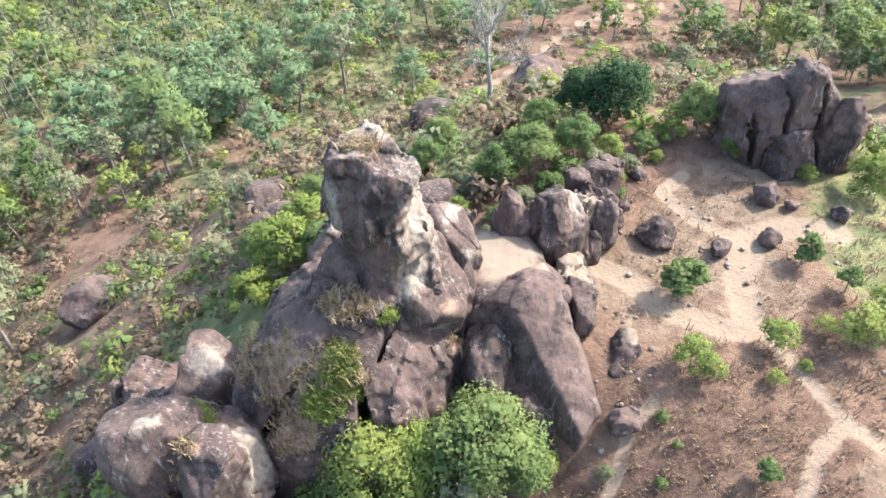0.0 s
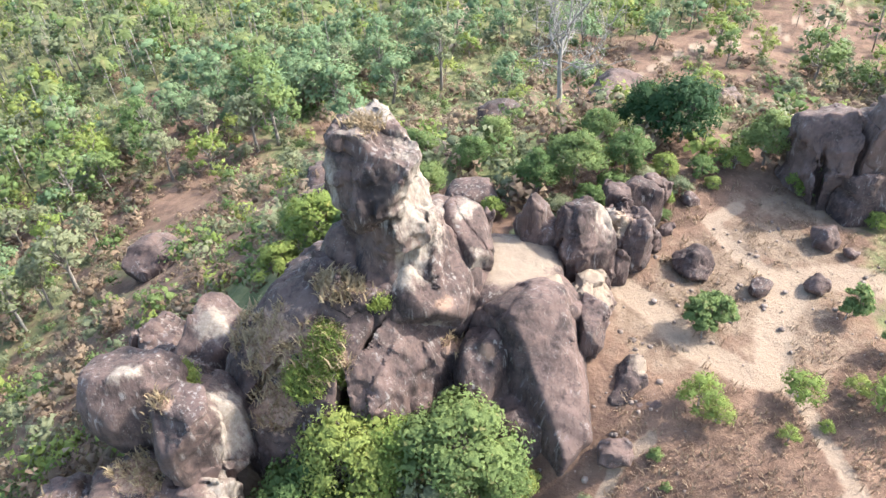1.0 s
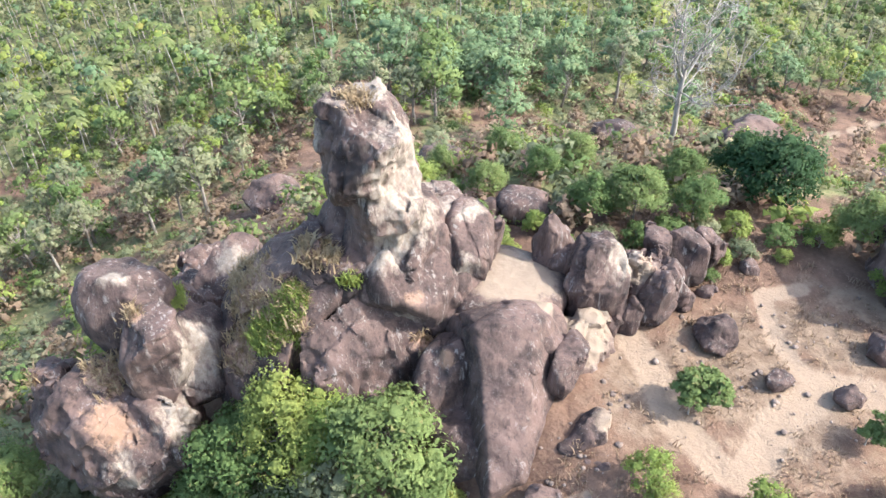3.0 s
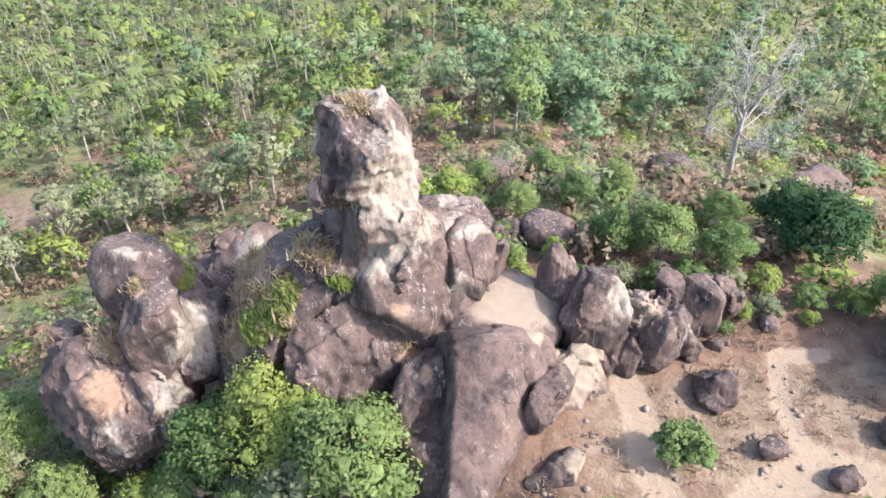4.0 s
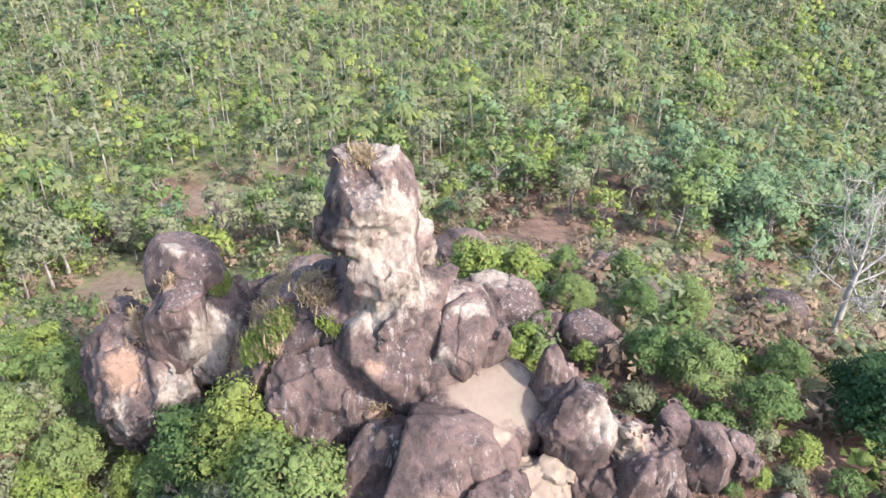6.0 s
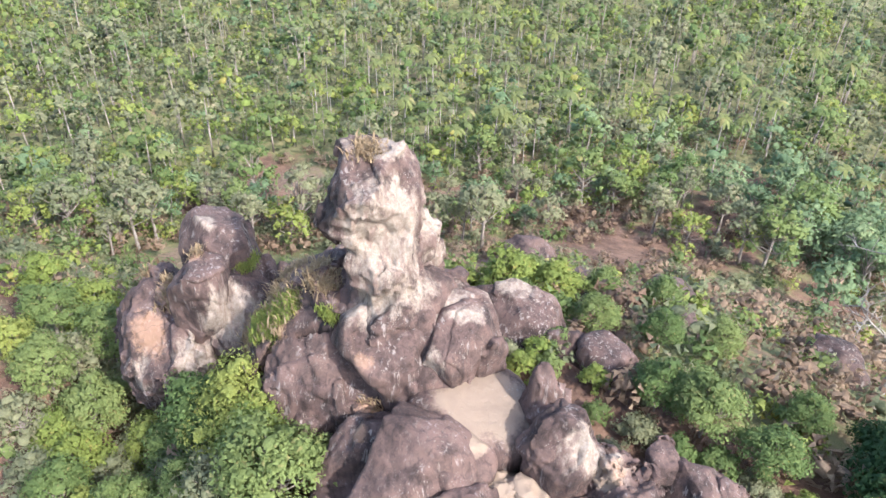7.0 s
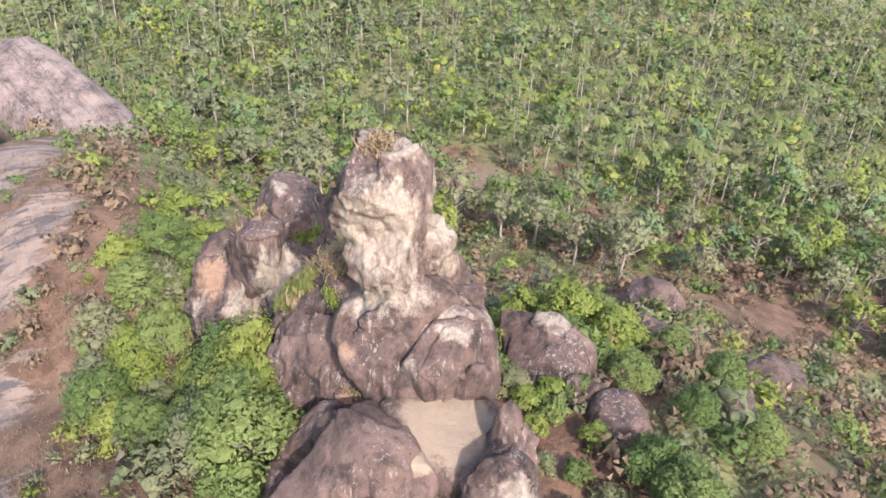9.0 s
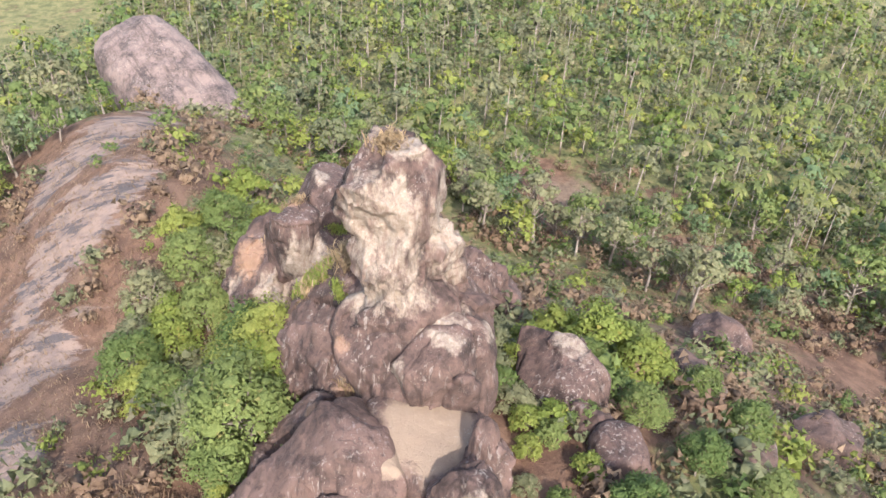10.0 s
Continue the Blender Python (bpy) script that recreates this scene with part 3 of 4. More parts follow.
rock_part("dome_shoulder", outcrop, [((0.5, 25.3, 1.4), (1.5, 2.1, 4.1), 2.2, (0, 6, 20)), ((2.2, 24.3, -1.2), (2.4, 2.1, 4.6), 2.2, (0, 4, -30))], "dark pinkish shoulder of the dome", cell=0.13, blend=0.3, rough=0.24, grain=1.2, seed=17, facets=4, crack=2.6, blocky=0.2, paint=[("rust", (0.9, 24.8, 5.0), (0.8, 0.6, 0.6))])
rock_part("shelf", outcrop, [((1.3, 30.6, 3.9), (2.6, 3.2, 1.8), 3.0, (-4, 6, 8))], "flat sandy shelf of bare rock", cell=0.13, rough=0.08, grain=1.3, seed=11, facets=0, crack=0, blocky=0.00, paint=[("sand", (1.2, 31.0, 5.6), (2.6, 2.8, 1.4))])
rock_part("ramp", outcrop, [((5.0, 30.8, 1.3), (2.1, 2.5, 2.7), 2.3, (10, 14, 0))], "sandy ramp of broken rock", cell=0.14, rough=0.3, grain=0.9, seed=12, facets=3, crack=1.2, blocky=0.34, paint=[("sand", (5.0, 30.8, 4.0), (2.4, 2.8, 2.0))])
rock_part("flake", outcrop, [((5.5, 28.9, 3.7), (0.75, 1.6, 2.0), 2.6, (0, 10, 14))], "dark split flake", cell=0.11, rough=0.08, seed=13, facets=6, crack=2, blocky=0.15)
rock_part("flake", outcrop, [((3.6, 29.0, 4.25), (1.45, 1.5, 1.6), 2.3, (0, 10, 30))], "rounded sandy brown slab", cell=0.12, seed=15, facets=1, crack=3, rough=0.08, blocky=0.13, paint=[("sand", (3.0, 29.8, 5.9), (1.4, 1.4, 0.9))])
rock("perched_stone", "small pale stone perched beside the pillar", [((-5.4, 30.2, 9.4), (0.5, 0.55, 1.4), 2.2, (0, 12, 0))], cell=0.09, rough=0.1, grain=0.5, seed=16, facets=4, crack=0.8, paint=[("pale", (-4.8, 30.2, 9.9), (1, 1, 1))])

split = rock_base("split_boulder", "dark upright boulders with pale broken faces", 6.0, 35.0)
rock_part("block", split, [((4.5, 33.8, 4.3), (1.6, 1.55, 3.7), 2.9, (0, -8, 32))], "dark block with a pale broken face", cell=0.11, seed=19, facets=6, crack=2.0, rough=0.14, grain=0.9, blocky=0.34, paint=[("pale", (5.6, 34.4, 6.6), (0.9, 1.3, 1.9))])
rock_part("block", split, [((6.3, 35.7, 4.4), (1.7, 1.3, 1.7), 2.5, (0, 0, 25))], "heap of broken pale stone", cell=0.11, seed=20, facets=5, crack=0.8, rough=0.3, blocky=0.40, paint=[("pale", (6.0, 35.4, 6.2), (1.4, 1.2, 0.9)), ("rust", (6.6, 35.3, 6.0), (0.8, 0.6, 0.7)), ("sand", (6.2, 35.0, 5.4), (1.0, 0.8, 0.8))])
rock_part("block", split, [((7.5, 35.4, 4.1), (0.9, 1.5, 2.2), 2.5, (-8, 6, 10))], cell=0.11, seed=21, facets=6, crack=2.2, rough=0.12)
rock_part("block", split, [((6.4, 33.9, 3.1), (0.7, 0.8, 1.9), 2.4, (0, 6, 20))], cell=0.11, seed=22, facets=5, crack=2.4, rough=0.12)
rock_part("block", split, [((5.8, 32.8, 2.6), (0.6, 0.6, 1.5), 2.4, (0, -6, 0))], cell=0.11, seed=23, facets=6, crack=1.4, rough=0.12)
rock_part("block", split, [((7.9, 36.8, 3.2), (0.75, 0.8, 1.3), 2.3, (0, 4, 30))], cell=0.11, seed=29, facets=3, crack=2.4, rough=0.1)
rock("stone_spire", "dark pointed standing stone with lichen", [((2.1, 33.8, 4.9), (1.2, 1.1, 2.5), 2.3, (0, 0, 20)), ((1.9, 33.6, 6.5), (0.8, 0.7, 1.7), 1.7, (0, -6, 20))], blend=0.2, cell=0.11, seed=12, facets=4, crack=1.6, rough=0.2)
capped = rock_base("capped_boulder", "dark rounded boulders stacked at the clearing's edge", 7.3, 39.0)
rock_part("block", capped, [((7.2, 38.9, 4.0), (1.35, 1.2, 1.8), 2.4, (0, 0, 30))], cell=0.11, seed=24, facets=5, crack=3, rough=0.1)
rock_part("block", capped, [((8.2, 40.3, 3.9), (0.8, 0.8, 1.5), 2.5, (0, 10, 0))], cell=0.1, seed=25, facets=5, crack=1)
rock_part("block", capped, [((6.2, 37.9, 5.1), (0.65, 0.65, 1.1), 2.4, (0, -5, 0))], cell=0.1, seed=26, facets=4, crack=1.6)
twin = rock_base("twin_boulder", "grey-black stacked boulders with a pale broken side", -13.5, 18.0)
rock_part("top_boulder", twin, [((-15.9, 19.4, 3.7), (2.7, 2.2, 3.1), 2.2, (0, 12, 20))], "dark rounded boulder with a bleached crown", cell=0.13, seed=27, facets=5, crack=3.6, rough=0.14, paint=[("pale", (-15.2, 19.0, 6.9), (1.0, 0.9, 0.5))])
rock_part("front_boulder", twin, [((-12.6, 18.2, 3.2), (1.8, 1.8, 3.1), 2.25, (0, -4, 10))], "dark boulder with straw on its crown", cell=0.12, seed=28, facets=5, crack=3, rough=0.16, paint=[("pale", (-10.9, 19.2, 2.8), (1.2, 1.3, 2.6)), ("turf", (-13.4, 18.0, 6.2), (0.9, 0.6, 0.5)), ("turf", (-14.3, 17.4, 4.6), (0.5, 0.6, 0.9))])
rock_part("broken_wall", twin, [((-13.0, 20.5, 0.8), (2.0, 2.5, 4.1), 2.8, (0, -10, 24))], "pale freshly broken face", cell=0.13, seed=29, facets=6, crack=2.4, rough=0.2, blocky=0.26, paint=[("pale", (-11.4, 19.4, 2.6), (1.6, 2.0, 3.2)), ("herb", (-13.4, 21.4, 4.8), (1.2, 1.2, 0.6))])
rock_part("lower_mass", twin, [((-14.4, 16.0, -2.9), (4.1, 3.4, 5.2), 2.25, (0, 0, 20)), ((-12.0, 16.7, -1.6), (1.8, 1.7, 3.1), 2.4, Z0), ((-17.6, 15.2, -2.4), (2.3, 2.2, 3.7), 2.2, (0, -14, 10))], "broken brown lower mass with straw tufts", cell=0.14, blend=0.2, seed=30, facets=6, crack=2.0, rough=0.32, grain=1.0, blocky=0.40, shelves=0.2, paint=[("rust", (-12.8, 14.6, 0.8), (2.0, 1.2, 1.5)), ("turf", (-14.2, 16.0, 2.3), (1.6, 1.2, 0.8)), ("turf", (-19.2, 14.0, 0.8), (0.5, 0.6, 0.5)), ("pale", (-10.7, 17.4, 0.6), (1.2, 1.8, 2.4)), ("pale", (-12.0, 14.2, -1.4), (1.2, 1.0, 1.4))])
ledge_rock = rock_base("brown_ledge", "low brown rock ledges behind the stacked boulders", -18.0, 25.8)
rock_part("block", ledge_rock, [((-15.6, 26.2, -1.0), (2.7, 2.6, 3.5), 2.4, (0, 16, 30))], "sunlit brown block", cell=0.15, seed=32, facets=6, crack=3, rough=0.14, paint=[("pale", (-15.2, 26.0, 2.2), (1.6, 1.6, 0.9))])
rock_part("block", ledge_rock, [((-21.0, 28.0, -5.0), (2.7, 2.2, 3.6), 2.4, (0, 0, 20)), ((-18.6, 24.4, -3.2), (2.2, 2.2, 3.4), 2.4, Z0)], cell=0.16, seed=33, facets=5, crack=2, blend=0.2, rough=0.24, blocky=0.40, paint=[("rust", (-19.2, 26.8, -1.4), (1.2, 1.2, 1.2))])
# pale strip along the wedge's top: sunlight on the edge, put into the colour
rock("leaning_slab", "dark leaning rock wedge with its sunlit edge painted pale", [((-8.3, 36.0, 1.1), (3.5, 1.9, 2.4), 3.0, (14, 4, 43))], cell=0.14, seed=34, facets=6, rough=0.1, blocky=0.16, crack=3.4, paint=[("pale", (-9.9, 36.1, 3.6), (2.6, 2.0, 0.3)), ("pale", (-7.8, 37.9, 3.0), (0.5, 0.5, 0.6))])
rock("leaning_slab", "dark flat rock behind the leaning wedge", [((-4.6, 38.2, 1.4), (0.9, 1.9, 1.4), 2.5, (0, -12, -30))], cell=0.13, seed=36, facets=5)
rock("bald_boulder", "smooth brown boulder among bushes", [((-3.1, 39.7, 1.9), (1.8, 1.3, 1.35), 2.3, (0, 6, 20))], cell=0.12, seed=35, facets=2, rough=0.08, crack=4, blocky=0.12)
crag = rock_base("dark_crag", "big dark crag with light run-off streaks", 21.5, 44.5)
rock_part("block", crag, [((19.1, 44.9, 3.9), (2.5, 2.3, 4.8), 2.7, (0, 4, 10))], cell=0.18, cuts=[((19.9, 42.4, 6.0), (0.22, 1.6, 4.5), 2.0, (0, 6, 15)), ((17.9, 42.6, 5.0), (0.18, 1.2, 3.5), 2.0, (0, -5, -10))], seed=41, rough=0.5, facets=4, crack=3.4, grain=1.6, shelves=0.1, blocky=0.34)
rock_part("block", crag, [((21.5, 44.2, 4.0), (1.6, 1.9, 4.8), 2.6, (0, 0, 10))], cell=0.18, cuts=[((22.0, 42.2, 6.0), (0.2, 1.4, 4.0), 2.0, (0, -6, 0))], seed=42, rough=0.5, facets=4, crack=2.8, grain=1.4, shelves=0.1, blocky=0.34)
rock_part("block", crag, [((23.6, 43.4, 3.4), (1.5, 1.7, 3.7), 2.5, (0, -5, 0))], cell=0.18, seed=43, rough=0.4, facets=7, crack=2)
rock_part("block", crag, [((20.6, 42.4, 2.6), (1.5, 1.2, 3.2), 2.4, Z0)], cell=0.18, seed=44, rough=0.4, facets=6, crack=2)
for i, (x, y, s, zs) in enumerate([(10.9, 35.2, 1.15, 0.8), (14.5, 34.2, 0.6, 1.0), (17.7, 35.1, 0.7, 0.8), (18.4, 39.0, 0.8, 1.1), (22.6, 37.4, 0.6, 0.9), (7.6, 22.6, 0.9, 0.7), (9.3, 38.4, 0.5, 0.8), (8.4, 37.0, 0.7, 0.9), (19.8, 38.2, 0.4, 0.8), (10.6, 41.5, 0.6, 0.6)]):
    rock("boulder", "loose dark boulder on the sandy clearing", [((x, y, float(height(x, y)) + s * zs * 0.55), (s, s * 0.85, s * zs), 2.4, (0, 8, 40 * i))], cell=0.09, rough=0.16, grain=0.6, seed=50 + i, group="loose boulders", facets=6, crack=1.2, blocky=0.07)
rock("edge_boulder", "dark split boulder at the slope's edge", [((7.9, 26.6, 1.4), (1.3, 1.5, 1.9), 2.5, (0, 0, 20)), ((9.4, 25.6, 1.4), (1.2, 0.8, 0.9), 2.4, (0, 20, -10))], cell=0.12, blend=0.2, seed=61, facets=7, crack=1.4, paint=[("sand", (8.6, 27.4, 2.8), (1.0, 1.0, 0.8))])
for i, (x, y, s, zs) in enumerate([(-4.6, 58.2, 2.0, 1.0), (4.7, 62.4, 3.0, 0.8), (-22, 28.6, 3.0, 0.9), (-16, 44, 2.6, 0.6), (-38.9, 50, 3.2, 0.8), (16, 85, 4.0, 0.6), (-20.5, 55.4, 2.6, 0.7), (-7, 47, 1.6, 0.6), (-26.5, 27.2, 2.0, 0.7), (-75.6, 15.1, 3.0, 1.0)]):
    rock("hillside_boulder", "dark boulder half sunk in the brushy slope", [((x, y, float(height(x, y)) + s * zs * 0.4), (s, s * 0.8, s * zs), 2.3, (0, 6, 50 * i))], cell=0.24, rough=0.18, grain=1.4, seed=70 + i, group="hillside boulders", facets=6)
dome = rock("rock_dome", "bare streaked granite slab on the far spur", [((-82.5, -36.0, -32.5), (8.0, 19.0, 9.0), 2.5, (-15, 18, -36.5))], cell=0.5, rough=0.5, grain=3.5, seed=90, facets=0, crack=0)
dome.data.materials[0] = M_DOME


# ---- plants ----
def leaf_quads(rng, centres, outward, size, droop=0.2):
    """One pointed leaf spray per centre, turned at random but mostly facing outwards and up: vertices and triangles."""
    n = len(centres)
    nrm = outward * 1.0 + np.array([0, 0, 0.5]) + rng.normal(0, 0.5, (n, 3))
    nrm /= np.linalg.norm(nrm, axis=1)[:, None] + 1e-9
    a = np.cross(nrm, rng.normal(0, 1, (n, 3)))
    a /= np.linalg.norm(a, axis=1)[:, None] + 1e-9
    b = np.cross(nrm, a)
    s = (size * rng.uniform(0.6, 1.35, n))[:, None]
    v = np.stack([centres + b * s * 0.62 - a * s * 0.7, centres - b * s * 0.62 - a * s * 0.7, centres + a * s * 1.2 - nrm * s * droop], 1)
    return v.reshape(-1, 3), np.arange(3 * n).reshape(n, 3)


def ico(level):
    bm = bmesh.new()
    bmesh.ops.create_icosphere(bm, subdivisions=level, radius=1)
    v, f = np.array([q.co[:] for q in bm.verts]), np.array([[q.index for q in g.verts] for g in bm.faces])
    bm.free()
    return v, f


ICO = {1: ico(1)}


def cores(rng, lumps, level, fill):
    """The shaded inner masses of a crown: uneven knobs a little inside the leaves."""
    out = []
    for x, y, z, r, flat in lumps:
        v, f = ICO[level]
        k = fill * r * rng.uniform(0.55, 1.3, len(v))[:, None]
        out.append((v * k * np.array([1, 1, flat]) + np.array([x, y, z]), f))
    return out


def crown_points(rng, lumps, n):
    """Points in the outer shell of overlapping lumps (x, y, z, radius, flattening)."""
    lumps = np.asarray(lumps, float)
    w = lumps[:, 3] ** 2
    pick = rng.choice(len(lumps), n, p=w / w.sum())
    d = rng.normal(0, 1, (n, 3))
    d /= np.linalg.norm(d, axis=1)[:, None]
    r = lumps[pick, 3] * rng.uniform(0.68, 1.18, n)
    off = d * r[:, None] * np.stack([np.ones(n), np.ones(n), lumps[pick, 4]], -1)
    return lumps[pick, :3] + off, d


def tube(path, radii, sides=7):
    """A tapered tube along points: vertices and quads."""
    path = np.asarray(path, float)
    verts, faces = [], []
    for i, p in enumerate(path):
        d = path[min(i + 1, len(path) - 1)] - path[max(i - 1, 0)]
        d /= np.linalg.norm(d) + 1e-9
        u = np.cross(d, (0.3, 1, 0.1))
        u /= np.linalg.norm(u) + 1e-9
        w = np.cross(d, u)
        ang = np.linspace(0, 2 * np.pi, sides, endpoint=False)
        verts.append(p + radii[i] * (np.cos(ang)[:, None] * u + np.sin(ang)[:, None] * w))
    for i in range(len(path) - 1):
        for j in range(sides):
            k = (j + 1) % sides
            faces.append((i * sides + j, i * sides + k, (i + 1) * sides + k, (i + 1) * sides + j))
    return np.concatenate(verts), np.array(faces)


def join(parts):
    vs, fs, at = [], [], 0
    for v, f in parts:
        vs.append(v)
        fs.append(f + at)
        at += len(v)
    return np.concatenate(vs), np.concatenate(fs)


def limb(rng, start, way, length, bend=0.25, steps=4):
    p, pts = np.array(start, float), [np.array(start, float)]
    d = np.array(way, float) / np.linalg.norm(way)
    for _ in range(steps):
        d = d + rng.normal(0, bend, 3)
        d /= np.linalg.norm(d)
        p = p + d * length / steps
        pts.append(p.copy())
    return np.array(pts)


def tree_shape(seed, tall, wide, n_leaf, leaf, clear=0.35, lumps=12, flat=0.8):
    """Wood (vertices, faces) and crown (vertices, faces) of a tree of that height and crown width, standing at the origin."""
    rng = np.random.default_rng(seed)
    trunk = limb(rng, (0, 0, -0.3), (rng.normal(0, 0.06), rng.normal(0, 0.06), 1), tall * 0.82, 0.06, 6)
    r0 = 0.022 * tall + 0.03
    wood = [tube(trunk, np.linspace(r0, r0 * 0.25, len(trunk)))]
    balls = []
    for i in range(lumps):
        a = i * 2.4 + rng.uniform(-0.5, 0.5)
        u = math.sqrt((i + 0.5) / lumps)
        reach = wide / 2 * (0.08 + 0.86 * u) * rng.uniform(0.72, 1.08)
        top = clear + (1 - clear) * (1 - 0.62 * u**2)
        h = rng.uniform(0.55 * clear + 0.45 * top, top) if i % 3 == 0 else top * rng.uniform(0.84, 1.03)
        tip = np.array([math.cos(a) * reach, math.sin(a) * reach, tall * h])
        root = np.array([np.interp(tip[2] * 0.6, trunk[:, 2], trunk[:, k]) for k in range(3)])
        mid = (root + tip) / 2 + rng.normal(0, 0.06 * wide, 3)
        wood.append(tube([root, mid, tip], [r0 * 0.35, r0 * 0.2, r0 * 0.08], 4))
        balls.append((*tip, wide * rng.uniform(0.09, 0.2), flat * rng.uniform(0.6, 1.0)))
    pts, out = crown_points(rng, balls, n_leaf)
    return join(wood), join(cores(rng, balls, 1, 0.5) + [leaf_quads(rng, pts, out, leaf)])


def foot(x, y, spin=0.0, size=1.0, sink=0.05):
    return Matrix.Translation((x, y, float(height(x, y)) - sink)) @ Matrix.Rotation(spin, 4, "Z") @ Matrix.Diagonal((size, size, size, 1))


PLANT_KINDS = {}


def kind_of(key, shape, bark, leaves):
    """Shared meshes for one kind of plant."""
    wood, crown = shape
    crown_me = mesh_of("crown", *crown, [leaves])
    bend_normals(crown_me, soft_normals(*crown, 0.3))
    PLANT_KINDS.setdefault(key, []).append((mesh_of("trunk", *wood, [bark]), crown_me))


def plant(key, name, label, category, x, y, spin=0.0, size=1.0, group="", z=None):
    ob = tagged(new(name), label, category, group)
    ob.matrix_basis = foot(x, y, spin, size)
    if z is not None:
        ob.location.z = z
    for part_name, me in zip(("trunk", "crown"), PLANT_KINDS[key][int(10 * spin) % len(PLANT_KINDS[key])]):
        o = new(part_name, me)
        o.parent = ob
    return ob


kind_of("broad", tree_shape(11, 6.0, 5.2, 5400, 0.118, 0.25, 40), M_BARK, M_LEAF)
kind_of("broad", tree_shape(31, 5.6, 5.6, 5400, 0.118, 0.22, 44), M_BARK, M_LEAF)
kind_of("lime", tree_shape(12, 3.6, 3.8, 2700, 0.12, 0.15, 32), M_BARK, M_LIME)
kind_of("lime", tree_shape(32, 3.9, 3.5, 2700, 0.12, 0.15, 30), M_BARK, M_LIME)
kind_of("spreading", tree_shape(52, 6.2, 5.8, 5600, 0.105, 0.2, 46), M_BARK, M_LIME)
kind_of("deep", tree_shape(13, 5.5, 5.8, 4800, 0.14, 0.12, 44, 0.9), M_BARK, M_DEEP)
kind_of("grey", tree_shape(14, 3.4, 3.8, 1900, 0.09, 0.2, 34), M_BARK, M_GREY)
kind_of("sapling", tree_shape(15, 2.6, 2.0, 900, 0.13, 0.3, 16), M_BARK, M_LEAF)
kind_of("feather", tree_shape(16, 2.4, 3.0, 1500, 0.08, 0.3, 22, 0.5), M_BARK, M_LIME)
kind_of("bush", tree_shape(17, 1.7, 2.4, 1300, 0.10, 0.05, 20), M_BARK, M_LIME)
kind_of("bush", tree_shape(37, 1.5, 2.6, 1300, 0.10, 0.05, 20), M_BARK, M_GREY)
kind_of("bush", tree_shape(38, 1.8, 2.3, 1300, 0.10, 0.05, 20), M_BARK, M_LEAF)
kind_of("forest_a", tree_shape(21, 8.0, 5.4, 460, 0.25, 0.18, 17), M_BARK, M_LEAF)
kind_of("forest_a", tree_shape(41, 7.0, 5.8, 460, 0.25, 0.14, 18), M_BARK, M_LEAF)
kind_of("forest_b", tree_shape(22, 6.4, 5.0, 460, 0.24, 0.14, 17), M_BARK, M_BLUE)
kind_of("forest_d", tree_shape(24, 7.0, 5.2, 460, 0.24, 0.16, 17), M_BARK, M_LIME)
kind_of("forest_c", tree_shape(23, 9.5, 4.2, 400, 0.25, 0.48, 14), M_BARK, M_GREY)
kind_of("forest_c", tree_shape(43, 8.6, 4.6, 400, 0.25, 0.44, 14), M_BARK, M_GREY)

